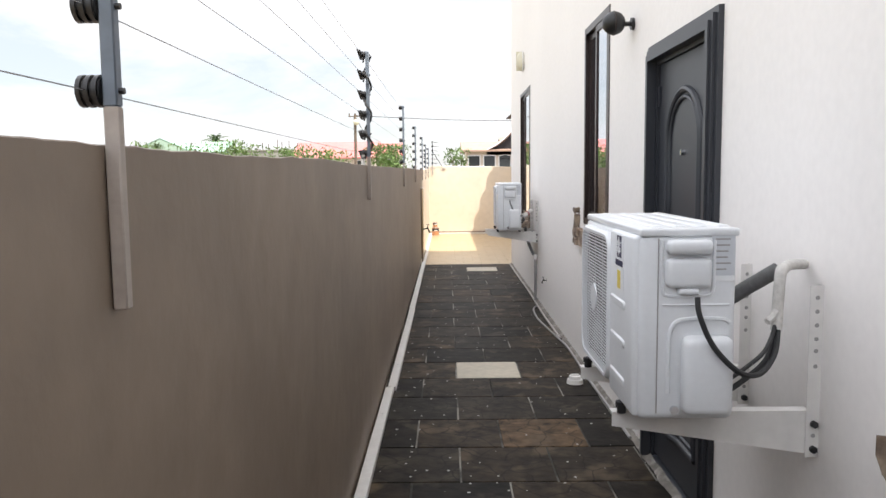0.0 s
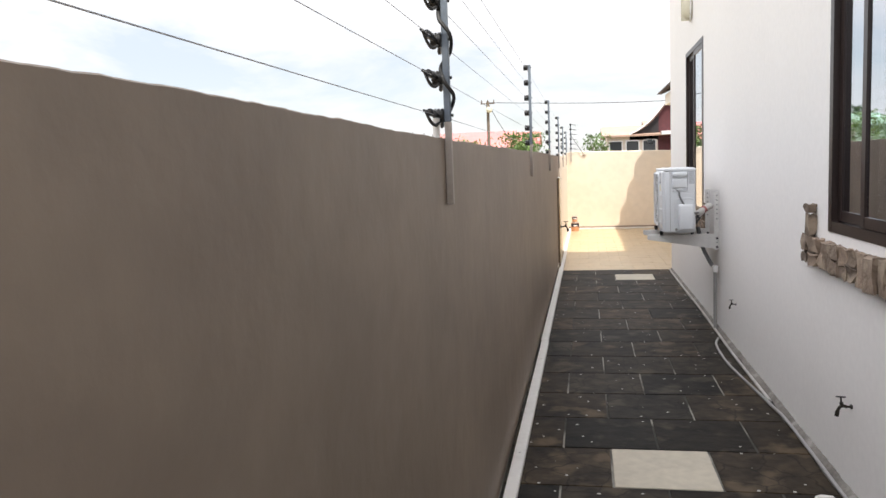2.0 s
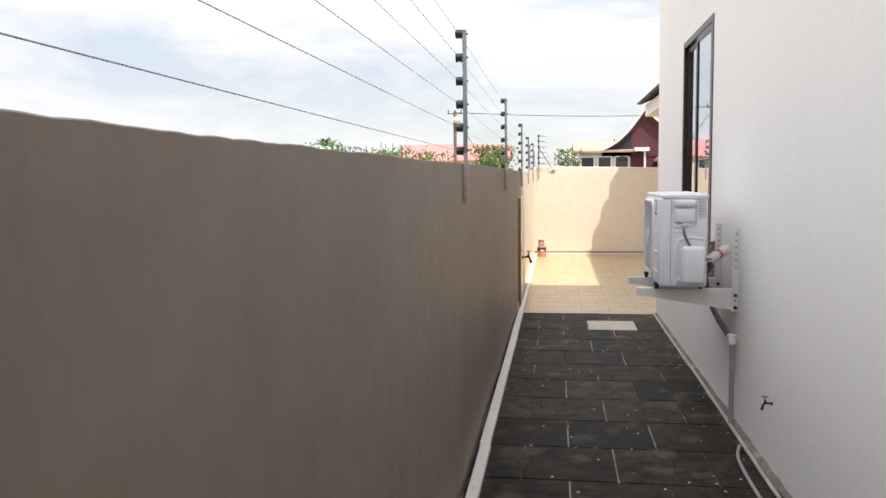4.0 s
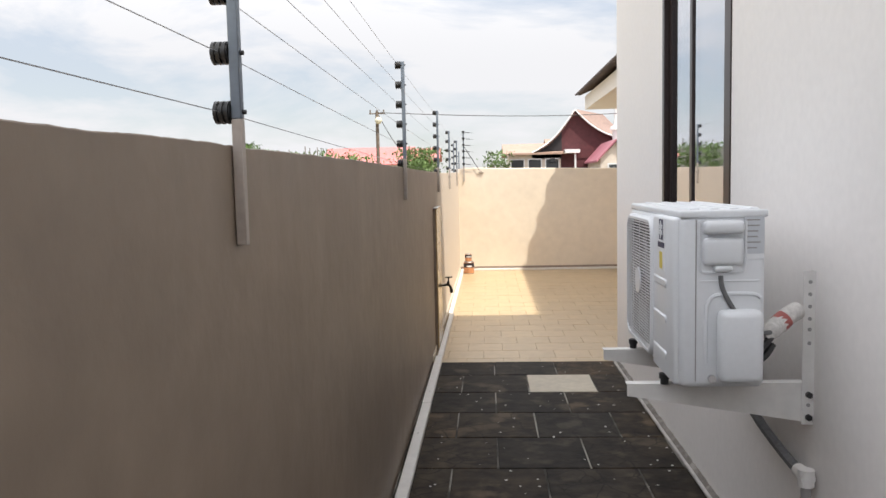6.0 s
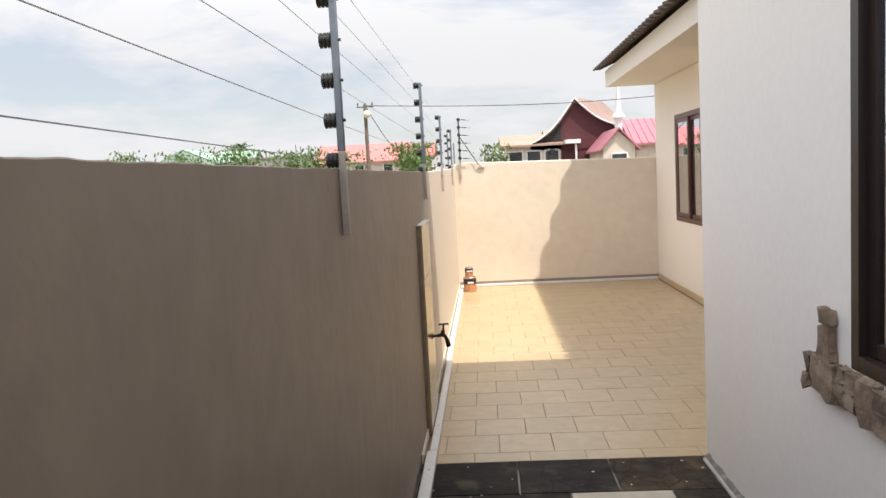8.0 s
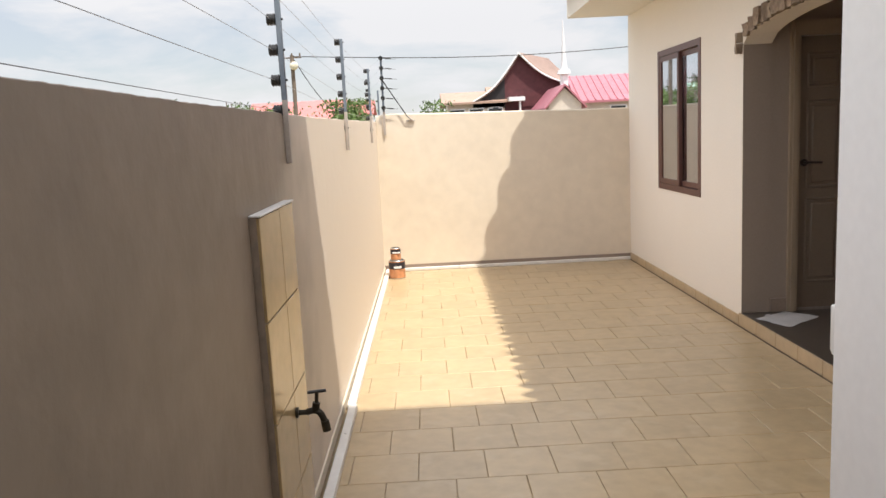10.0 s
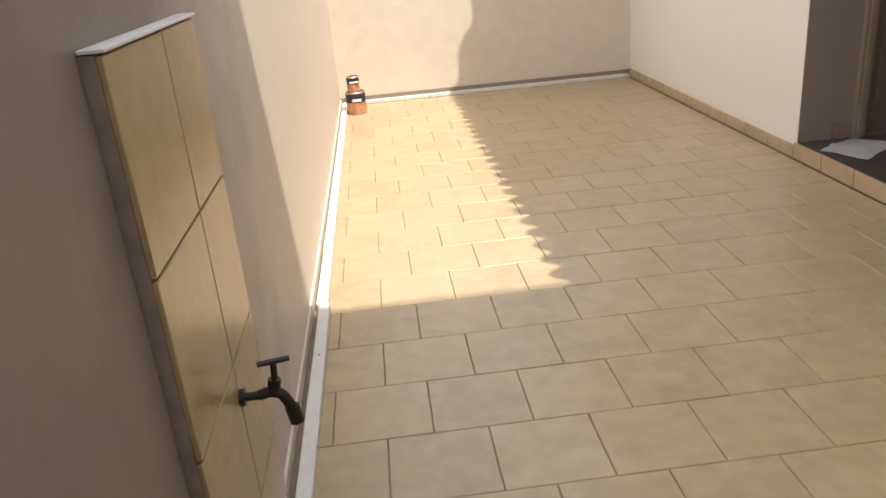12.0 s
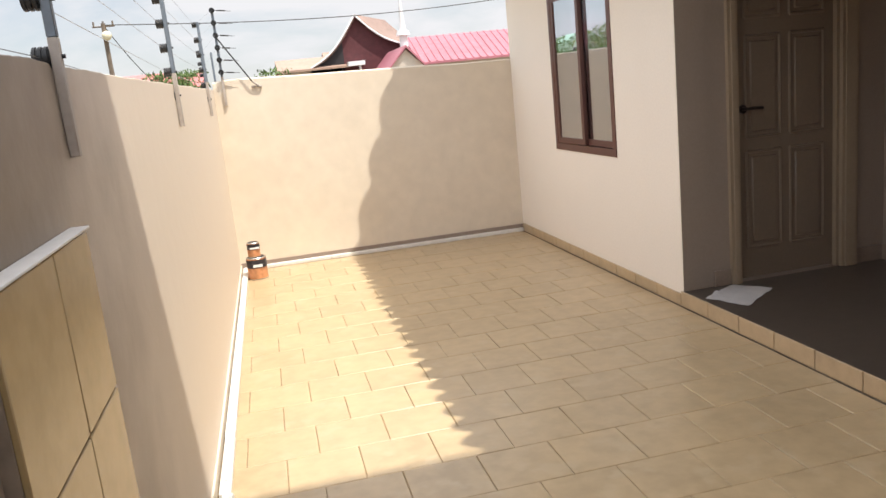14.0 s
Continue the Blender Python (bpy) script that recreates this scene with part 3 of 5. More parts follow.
# ---- house door ----
def house_door():
    y0, y1, z0, z1 = DOOR
    d = thing("door_1", (HX, (y0 + y1) / 2, z0), "charcoal steel door with an arched panel, closed", "door")
    d["kind"] = "structure"
    fr = bmesh.new()
    for k, (w, a, b) in enumerate(((0.07, 0.022, 0.0), (0.045, 0.036, 0.022), (0.02, 0.048, 0.036))):
        box(fr, HX - a, HX - b, y0 - w, y0 + 0.012, z0, z1 + w)
        box(fr, HX - a, HX - b, y1 - 0.012, y1 + w, z0, z1 + w)
        box(fr, HX - a, HX - b, y0 + 0.012, y1 - 0.012, z1 - 0.012, z1 + w)
    box(fr, HX + 0.002, HX + 0.15, y0 + 0.001, y0 + 0.03, z0, z1 - 0.001)
    box(fr, HX + 0.002, HX + 0.15, y1 - 0.03, y1 - 0.001, z0, z1 - 0.001)
    box(fr, HX + 0.002, HX + 0.15, y0 + 0.03, y1 - 0.03, z1 - 0.03, z1 - 0.001)
    part("door_frame", fr, M_BLACKDOOR, d)
    leaf = block("door_leaf", HX + 0.016, HX + 0.066, y0 + 0.034, y1 - 0.034, z0 + 0.03, z1 - 0.034, M_BLACKDOOR, d)
    x = HX + 0.014
    yc, hw = (y0 + y1) / 2, 0.25
    for r, off in ((0.017, 0.0), (0.011, 0.035)):
        bm = bmesh.new()
        w = hw - off
        arch = [(x, yc - w, 1.14 + off), (x, yc - w, 1.37), (x, yc - w, 1.665)]
        arch += [(x, yc - w * math.cos(t), 1.665 + (0.24 - off) * math.sin(t)) for t in (0.5, 1.0, 1.57, 2.14, 2.64)]
        arch += [(x, yc + w, 1.665), (x, yc + w, 1.37), (x, yc + w, 1.14 + off), (x, yc, 1.14 + off), (x, yc - w, 1.14 + off)]
        tube(bm, arch, r, 8, 4)
        part("arched_moulding", bm, M_BLACKDOOR, leaf)
        bm = bmesh.new()
        tube(bm, [(x, yc - w, 0.25 + off), (x, yc - w, 0.6), (x, yc - w, 0.98 - off), (x, yc, 0.98 - off), (x, yc + w, 0.98 - off), (x, yc + w, 0.6), (x, yc + w, 0.25 + off), (x, yc, 0.25 + off), (x, yc - w, 0.25 + off)], r, 8, 3)
        part("lower_moulding", bm, M_BLACKDOOR, leaf)
    bm = bmesh.new()
    cyl(bm, (HX + 0.004, 2.985, 1.618), (HX + 0.018, 2.985, 1.618), 0.013)
    part("peephole", bm, M_CHROME, leaf, "small chrome peephole")
    bm = bmesh.new()
    box(bm, HX + 0.008, HX + 0.018, 2.647, 2.701, 1.562, 1.612)
    bevel(bm, 0.003)
    part("keyhole_plate", bm, M_CHROME, leaf, "chrome keyhole plate")
    block("hinge", HX + 0.004, HX + 0.018, 3.36, 3.38, 1.86, 1.96, M_BLACKDOOR, leaf)
    block("threshold", HX + 0.004, HX + 0.16, y0 + 0.031, y1 - 0.031, 0.003, 0.03, M_BLACKDOOR, d, "", 0.004)


house_door()


# ---- air conditioners ----
def rounded(bm, x0, x1, y0, y1, z0, z1, r, seg=3):
    vs = box(bm, x0, x1, y0, y1, z0, z1)
    es = {e for v in vs for e in v.link_edges}
    bmesh.ops.bevel(bm, geom=list(es), offset=r, segments=seg, profile=0.5, affect="EDGES")


def air_conditioner():
    x0, x1, y0, y1, z0, z1 = 0.585, 0.838, 1.60, 2.36, 0.785, 1.288
    ac = thing("air_conditioner", ((x0 + x1) / 2, (y0 + y1) / 2, z0 - 0.02), "white outdoor air conditioner unit on a wall bracket", "air conditioner", "outdoor air conditioners")
    gy0, gy1, gz0, gz1 = y0 + 0.30, y1 - 0.035, z0 + 0.035, z1 - 0.03
    bm = bmesh.new()
    rounded(bm, x0 + 0.012, x1, y0, y1, z0, z1, 0.02)
    part("body", bm, M_AC, ac)
    # front panel with the round-cornered opening for the fan
    bm = bmesh.new()
    rounded(bm, x0, x0 + 0.03, y0 + 0.012, gy0, z0 + 0.006, z1 - 0.004, 0.011)
    panel = part("front_panel", bm, M_AC, ac)
    for k in (0.20, 0.31, 0.42):
        z = z1 - k - 0.02
        bm = bmesh.new()
        rounded(bm, x0 - 0.0045, x0 + 0.006, y0 + 0.10, gy0 - 0.03, z, z + 0.024, 0.0045, 1)
        part("front_rib", bm, M_AC, panel)
    bm = bmesh.new()
    ring = []
    for depth, grow in ((0.03, 0.012), (0.0, 0.012), (-0.008, 0.004), (-0.008, -0.006), (0.012, -0.010)):
        loop = []
        for cy, cz, a0 in ((gy1 - 0.05, gz1 - 0.05, 0), (gy0 + 0.05, gz1 - 0.05, 90), (gy0 + 0.05, gz0 + 0.05, 180), (gy1 - 0.05, gz0 + 0.05, 270)):
            for s in range(7):
                t = radians(a0 + 15 * s)
                loop.append(bm.verts.new((x0 + depth, cy + (0.05 + grow) * math.cos(t), cz + (0.05 + grow) * math.sin(t))))
        ring.append(loop)
    for a, b in zip(ring, ring[1:]):
        for k in range(len(a)):
            bm.faces.new((a[k], a[(k + 1) % len(a)], b[(k + 1) % len(b)], b[k]))
    part("grille_rim", bm, M_AC, ac)
    # fan well behind the grille
    bm = bmesh.new()
    box(bm, x0 + 0.010, x0 + 0.0115, gy0 + 0.004, gy1 - 0.004, gz0 + 0.004, gz1 - 0.004)
    part("fan_well", bm, M_ACDARK, ac)
    cy, cz = (gy0 + gy1) / 2, (gz0 + gz1) / 2
    bm = bmesh.new()
    for k in range(3):
        t = radians(120 * k + 20)
        vs = []
        for s in range(7):
            u = t + radians(-38 + s * 76 / 6)
            vs.append((bm.verts.new((x0 + 0.004 + 0.0015 * s / 2, cy + 0.04 * math.cos(u * 0.6 + t * 0.4), cz + 0.04 * math.sin(u * 0.6 + t * 0.4))),
                       bm.verts.new((x0 + 0.002 + 0.0015 * s / 2, cy + 0.175 * math.cos(u), cz + 0.175 * math.sin(u)))))
        for a, b in zip(vs, vs[1:]):
            bm.faces.new((a[0], a[1], b[1], b[0]))
    part("fan_blade", bm, M_ACGREY, ac, "grey fan blades behind the grille")
    n = 42
    gr = bmesh.new()
    for k in range(n):
        z = gz0 + 0.012 + (gz1 - gz0 - 0.024) * k / (n - 1)
        inset = 0.0
        for edge in (gz0, gz1):
            dz = 0.05 - abs(z - edge)
            if dz > 0:
                inset = 0.05 - math.sqrt(max(0.0, 0.0025 - dz * dz))
        box(gr, x0 - 0.005, x0 - 0.0025, gy0 + inset, gy1 - inset, z - 0.0019, z + 0.0019)
    for y in (gy0 + 0.1, cy, gy1 - 0.1):
        box(gr, x0 - 0.0025, x0 - 0.001, y - 0.0008, y + 0.0008, gz0, gz1)
    part("fan_grille", gr, M_AC, ac, "white wire fan grille")
    bm = bmesh.new()
    vs = cyl(bm, (x0 - 0.009, cy, cz), (x0 - 0.004, cy, cz), 0.045, seg=28)
    part("fan_hub_badge", bm, M_AC, ac)
    bm = bmesh.new()
    rounded(bm, x0 + 0.014, x1 + 0.003, y0 - 0.003, y1 + 0.003, z1 - 0.006, z1 + 0.016, 0.006)
    cover = part("top_cover", bm, M_AC, ac)
    for k in range(4):
        x = x0 + 0.055 + k * 0.055
        bm = bmesh.new()
        rounded(bm, x, x + 0.028, y0 + 0.05, y1 - 0.05, z1 + 0.011, z1 + 0.021, 0.005)
        part("top_rib", bm, M_AC, cover)
    # terminal cover, valve cover and label on the near side
    bm = bmesh.new()
    tube(bm, [(0.652, y0, 1.273), (0.652, y0, 1.203), (0.655, y0, 1.138), (0.67, y0, 1.125), (0.715, y0, 1.123), (0.765, y0, 1.125), (0.778, y0, 1.141), (0.780, y0, 1.203), (0.780, y0, 1.273)], 0.005, 6, 4)
    part("cover_rim", bm, M_AC, ac)
    bm = bmesh.new()
    rounded(bm, 0.660, 0.772, y0 - 0.020, y0 + 0.01, 1.146, 1.226, 0.014)
    rounded(bm, 0.660, 0.772, y0 - 0.028, y0 + 0.01, 1.236, 1.275, 0.014)
    rounded(bm, 0.690, 0.742, y0 - 0.018, y0 + 0.01, 1.128, 1.146, 0.008)
    part("terminal_cover", bm, M_AC, ac)
    bm = bmesh.new()
    rounded(bm, 0.70, 0.822, y0 - 0.05, y0 + 0.01, 0.808, 1.020, 0.022)
    part("valve_cover", bm, M_AC, ac)
    bm = bmesh.new()
    tube(bm, [(0.672, y0, 0.86), (0.672, y0, 1.0), (0.685, y0, 1.05), (0.72, y0, 1.062), (0.80, y0, 1.062), (0.822, y0, 1.05)], 0.006, 6, 4)
    tube(bm, [(0.655, y0, 1.10), (0.70, y0, 1.10), (0.82, y0, 1.10)], 0.003, 6, 2)
    part("side_rib", bm, M_AC, ac)
    block("side_seam", 0.642, 0.645, y0 - 0.0012, y0 + 0.002, z0 + 0.02, z1 - 0.01, M_PVCGREY, ac)
    lab = block("label", 0.775, 0.830, y0 - 0.0015, y0 + 0.002, 1.178, 1.288, M_PAPER, ac, "grey rating label with small print")
    block("label_foot", 0.775, 0.830, y0 - 0.002, y0 + 0.002, 1.163, 1.1775, M_PAPERW, lab)
    bm = bmesh.new()
    for k in range(6):
        box(bm, 0.782, 0.782 + 0.04 * random.uniform(0.6, 1), y0 - 0.0022, y0 - 0.0014, 1.273 - k * 0.016, 1.277 - k * 0.016)
    part("print_line", bm, M_PVCGREY, lab)
    # badge sticker: a framed mark, a name bar and a yellow square
    st = block("sticker", x0 - 0.0012, x0 + 0.004, y0 + 0.12, y0 + 0.225, 1.10, 1.275, M_PAPERW, ac, "pale sticker with a dark mark and a yellow square")
    mark = block("mark", x0 - 0.002, x0 - 0.001, y0 + 0.146, y0 + 0.198, 1.210, 1.272, M_INK, st, "dark blue square mark")
    bm = bmesh.new()
    for k in range(3):
        t = radians(90 + 60 * k)
        d = Vector((0, math.cos(t) * 0.024, math.sin(t) * 0.027))
        c = Vector((x0 - 0.0022, y0 + 0.172, 1.241))
        cyl(bm, c - d, c + d, 0.0022, seg=6)
        for s in (-1, 1):
            for w in (-1, 1):
                e = Vector((0, math.cos(t + w * 0.8) * 0.010, math.sin(t + w * 0.8) * 0.010))
                cyl(bm, c + d * 0.45 * s, c + d * 0.45 * s + e * s, 0.0018, seg=6)
    part("star", bm, M_PAPERW, mark, "white six-armed star")
    block("name_bar", x0 - 0.002, x0 - 0.001, y0 + 0.128, y0 + 0.216, 1.185, 1.202, M_INK, st)
    block("yellow_square", x0 - 0.002, x0 - 0.001, y0 + 0.155, y0 + 0.192, 1.12, 1.172, M_YELLOW, st)
    for y in (1.75, 2.27):
        for x in (x0 + 0.005, x1 - 0.01):
            bm = bmesh.new()
            cyl(bm, (x, y, z0 - 0.026), (x, y, z0 - 0.006), 0.012)
            cyl(bm, (x, y, z0 - 0.008), (x, y, z0 + 0.008), 0.016)
            part("rubber_foot", bm, M_RUBBER, ac, "black rubber foot")
    bm = bmesh.new()
    cyl(bm, (0.688, y0 - 0.012, 0.815), (0.688, y0 + 0.005, 0.815), 0.011)
    part("screw", bm, M_CHROME, ac)
    return ac


def wall_bracket():
    b = thing("wall_bracket", (HX, 2.01, 0.634), "white painted steel wall bracket carrying the air conditioner", "bracket", "air conditioner brackets")
    for y in (1.75, 2.27):
        bm = bmesh.new()
        box(bm, HX - 0.042, HX - 0.001, y - 0.0035, y, 0.62, 1.125)
        box(bm, HX - 0.004, HX - 0.001, y, y + 0.036, 0.62, 1.125)
        rail = part("rail", bm, M_STRIP, b)
        for z in (0.645, 0.685, 0.72, 0.89, 0.935, 0.97, 1.01, 1.05, 1.09):
            bm = bmesh.new()
            big = z in (0.645, 0.72)
            cyl(bm, (HX - 0.021, y - (0.016 if big else 0.0042), z), (HX - 0.021, y - 0.003, z), 0.011 if big else 0.0065, seg=6 if big else 10)
            part("bolt" if big else "slot", bm, M_RUBBER if big else M_PVCGREY, rail)
        bm = bmesh.new()
        pts = ((HX - 0.03, 0.628), (HX - 0.03, 0.758), (0.555, 0.758), (0.555, 0.717))
        lo = [bm.verts.new((x, y + 0.002, z)) for x, z in pts]
        hi = [bm.verts.new((x, y + 0.006, z)) for x, z in pts]
        bm.faces.new(lo)
        bm.faces.new(hi[::-1])
        for k in range(4):
            bm.faces.new((lo[k], lo[(k + 1) % 4], hi[(k + 1) % 4], hi[k]))
        box(bm, 0.555, HX - 0.03, y + 0.006, y + 0.042, 0.754, 0.758)
        part("arm", bm, M_STRIP, b)
    return b


def refrigerant_lines():
    t = thing("pipe_set", (0.95, 1.75, 0.93), "wrapped refrigerant pipes and black cable looping to the wall", "pipes", "air conditioner pipes")
    bm = bmesh.new()
    tube(bm, [(0.716, 1.575, 1.128), (0.720, 1.565, 1.08), (0.755, 1.555, 1.00), (0.82, 1.55, 0.935), (0.89, 1.59, 0.92), (0.955, 1.66, 0.95), (0.985, 1.71, 1.00), (0.992, 1.73, 1.05)], 0.0075)
    part("power_cable", bm, M_RUBBER, t, "black rubber power cable")
    for k, (r, dz) in enumerate(((0.0075, 0.0), (0.006, 0.03))):
        bm = bmesh.new()
        tube(bm, [(0.815, 1.60, 0.875 + dz), (0.865, 1.62, 0.90 + dz), (0.93, 1.66, 0.935 + dz), (0.975, 1.71, 0.985 + dz), (0.995, 1.74, 1.06)], r)
        part("copper_line", bm, M_RUBBER, t, "black insulated line")
    bm = bmesh.new()
    tube(bm, [(0.985, 1.72, 1.01), (0.993, 1.735, 1.07), (1.005, 1.75, 1.165), (1.022, 1.775, 1.172), (1.06, 1.82, 1.180), (1.13, 1.88, 1.175)], 0.0155, 10)
    part("wrap", bm, M_TAPE, t, "pale taped wrapping")
    bm = bmesh.new()
    tube(bm, [(0.995, 1.735, 1.07), (0.975, 1.72, 1.05), (0.955, 1.71, 1.035)], 0.011, 6)
    part("tape_end", bm, M_TAPE, t, "loose end of pale tape")
    bm = bmesh.new()
    tube(bm, [(0.82, 1.93, 1.03), (0.89, 1.89, 1.06), (0.96, 1.84, 1.12), (1.02, 1.80, 1.17)], 0.022, 10)
    part("foam_line", bm, M_FOAM, t, "dark grey foam-wrapped pipe")
    return t


def short_lines():
    t = thing("pipe_set", (1.0, 8.4, 1.0), "short taped pipe stub and grey cable behind the unit", "pipes", "air conditioner pipes")
    X = AC2X
    bm = bmesh.new()
    tube(bm, [(0.716 + X, 8.305, 1.183), (0.722 + X, 8.30, 1.14), (0.76 + X, 8.295, 1.07), (0.82 + X, 8.30, 1.01), (0.88 + X, 8.34, 1.0)], 0.0075)
    part("power_cable", bm, M_FOAM, t, "grey power cable")
    bm = bmesh.new()
    tube(bm, [(0.865 + X, 8.36, 0.985), (0.90 + X, 8.365, 1.01), (0.945 + X, 8.385, 1.04), (0.985 + X, 8.41, 1.055)], 0.029, 12)
    part("wrap", bm, M_TAPE, t, "pale taped wrapping")
    bm = bmesh.new()
    tube(bm, [(0.915 + X, 8.372, 1.02), (0.925 + X, 8.376, 1.027), (0.937 + X, 8.381, 1.035)], 0.0302, 12)
    part("red_band", bm, surface("faded_red_tape", (0.35, 0.10, 0.09), 0.6, vary=0.1), t, "faded red tape band")
    for dz in (0.0, 0.035):
        bm = bmesh.new()
        tube(bm, [(0.80 + X, 8.32, 0.915 + dz), (0.85 + X, 8.33, 0.92 + dz), (0.89 + X, 8.35, 0.96 + dz)], 0.011)
        part("copper_line", bm, M_RUBBER, t, "black insulated line")
    return t


ac = air_conditioner()
br = wall_bracket()
lines = refrigerant_lines()
for ob in (ac, lines, br):
    ob.location += Vector((0.004, -0.16, 0.078))
lines.location += Vector((0.012, -0.03, 0.0))
ac.scale = (1.08, 1.02, 1.0)
larger = Matrix.Diagonal((1.0, 1.03, 1.055, 1.0))
copy_thing(ac, Matrix.Translation(ac.location + Vector((AC2X, 6.94, 0.0))) @ larger)
copy_thing(br, Matrix.Translation(br.location + Vector((0, 6.93, 0.0))))
stub = short_lines()
stub.location += Vector((0, 0.055, 0.03))


def drain_pipe():
    p = thing("drain_pipe", (1.12, 8.47, 0.0), "grey drain pipe with a white elbow below the unit", "pipe")
    bm = bmesh.new()
    tube(bm, [(1.05, 9.0, 0.86), (1.08, 8.98, 0.70), (1.11, 8.88, 0.60), (1.12, 8.62, 0.545), (1.12, 8.50, 0.54)], 0.018, 8)
    part("hose", bm, M_FOAM, p, "dark flexible hose")
    bm = bmesh.new()
    cyl(bm, (1.12, 8.47, 0.004), (1.12, 8.47, 0.525), 0.016)
    part("downpipe", bm, M_PVCGREY, p)
    bm = bmesh.new()
    cyl(bm, (1.12, 8.47, 0.51), (1.12, 8.47, 0.565), 0.026)
    cyl(bm, (1.12, 8.45, 0.54), (1.12, 8.53, 0.54), 0.024)
    part("elbow", bm, M_PVC, p, "white plastic elbow")


drain_pipe()


# ---- small fittings on the house wall ----
def wall_lamp():
    lamp = thing("wall_lamp", (HX, 3.90, 2.37), "round black wall lamp beside the door", "lamp")
    bm = bmesh.new()
    cyl(bm, (HX - 0.018, 3.90, 2.37), (HX - 0.001, 3.90, 2.37), 0.035)
    cyl(bm, (HX - 0.06, 3.90, 2.37), (HX - 0.016, 3.90, 2.37), 0.014)
    part("mount", bm, M_BLACK, lamp)
    bm = bmesh.new()
    bmesh.ops.create_uvsphere(bm, u_segments=24, v_segments=14, radius=0.066, matrix=Matrix.Translation((HX - 0.115, 3.90, 2.375)))
    part("globe", bm, M_BLACK, lamp)
    bm = bmesh.new()
    cyl(bm, (HX - 0.118, 3.90, 2.375), (HX - 0.112, 3.90, 2.375), 0.069, seg=28)
    part("band", bm, M_BRONZE, lamp)


wall_lamp()


def bulkhead_light(y, z):
    b = thing("bulkhead_light", (HX, y, z), "cream oval bulkhead light high on the house wall", "light", "bulkhead lights")
    bm = bmesh.new()
    bmesh.ops.create_uvsphere(bm, u_segments=20, v_segments=12, radius=1, matrix=Matrix.Translation((HX - 0.02, y, z)) @ Matrix.Diagonal((0.018, 0.085, 0.15, 1)))
    part("base", bm, M_PVC, b)
    bm = bmesh.new()
    bmesh.ops.create_uvsphere(bm, u_segments=20, v_segments=12, radius=1, matrix=Matrix.Translation((HX - 0.035, y, z)) @ Matrix.Diagonal((0.07, 0.07, 0.13, 1)))
    part("diffuser", bm, M_CREAMPL, b)
    bm = bmesh.new()
    box(bm, HX - 0.108, HX - 0.02, y - 0.004, y + 0.004, z - 0.13, z + 0.13)
    part("guard", bm, M_CREAMPL, b)


bulkhead_light(10.2, 3.06)
bulkhead_light(9.65, 4.08)


def socket_box():
    b = thing("outdoor_socket_box", (HX, 4.02, 0.52), "cream weatherproof socket box on the wall", "socket")
    bm = bmesh.new()
    rounded(bm, HX - 0.05, HX - 0.001, 3.965, 4.075, 0.53, 0.68, 0.012)
    part("back_box", bm, M_CREAMPL, b)
    bm = bmesh.new()
    rounded(bm, HX - 0.068, HX - 0.052, 3.97, 4.07, 0.537, 0.675, 0.007)
    part("lid", bm, M_CREAMPL, b)
    bm = bmesh.new()
    cyl(bm, (HX - 0.03, 3.98, 0.505), (HX - 0.03, 3.98, 0.531), 0.01)
    part("gland", bm, M_BLACK, b)


socket_box()


def tap(place, out, scale, label):
    """A garden tap that sticks out of a wall along out (+1 or -1 in x)."""
    x, y, z = place
    s = scale
    t = thing("tap", place, label, "tap", "garden taps")
    bm = bmesh.new()
    cyl(bm, (x, y, z), (x + out * 0.012 * s, y, z), 0.022 * s)
    cyl(bm, (x + out * 0.01 * s, y, z), (x + out * 0.05 * s, y, z), 0.011 * s)
    part("inlet", bm, M_BRASS, t)
    bm = bmesh.new()
    tube(bm, [(x + out * 0.045 * s, y, z), (x + out * 0.075 * s, y, z + 0.006 * s), (x + out * 0.10 * s, y, z - 0.006 * s), (x + out * 0.118 * s, y, z - 0.045 * s)], 0.014 * s, 10)
    cyl(bm, (x + out * 0.117 * s, y, z - 0.04 * s), (x + out * 0.124 * s, y, z - 0.085 * s), 0.018 * s)
    part("spout", bm, M_BRASS, t)
    bm = bmesh.new()
    cyl(bm, (x + out * 0.08 * s, y, z), (x + out * 0.088 * s, y, z + 0.04 * s), 0.016 * s)
    cyl(bm, (x + out * 0.088 * s, y, z + 0.035 * s), (x + out * 0.092 * s, y, z + 0.085 * s), 0.008 * s)
    part("stem", bm, M_BRASS, t)
    bm = bmesh.new()
    cyl(bm, (x + out * 0.055 * s, y - 0.008 * s, z + 0.088 * s), (x + out * 0.13 * s, y + 0.008 * s, z + 0.088 * s), 0.007 * s)
    part("handle", bm, M_BLACK, t, "black bar handle")
    return t


tap((HX, 5.09, 0.395), -1, 0.50, "small dark tap low on the house wall")
tap((HX, 7.73, 0.362), -1, 0.40, "small dark tap low on the house wall")


def floor_cap(x, y):
    c = thing("floor_drain", (x, y, 0.005), "white plastic drain cap on the slate paving", "drain cap")
    bm = bmesh.new()
    cyl(bm, (x, y, 0.005), (x, y, 0.035), 0.06, 0.056, seg=24)
    part("base", bm, M_PVC, c)
    bm = bmesh.new()
    cyl(bm, (x, y, 0.035), (x, y, 0.06), 0.042, seg=24)
    box(bm, x - 0.03, x + 0.03, y - 0.008, y + 0.008, 0.058, 0.072)
    part("plug", bm, M_PVC, c)


floor_cap(1.0, 4.89)


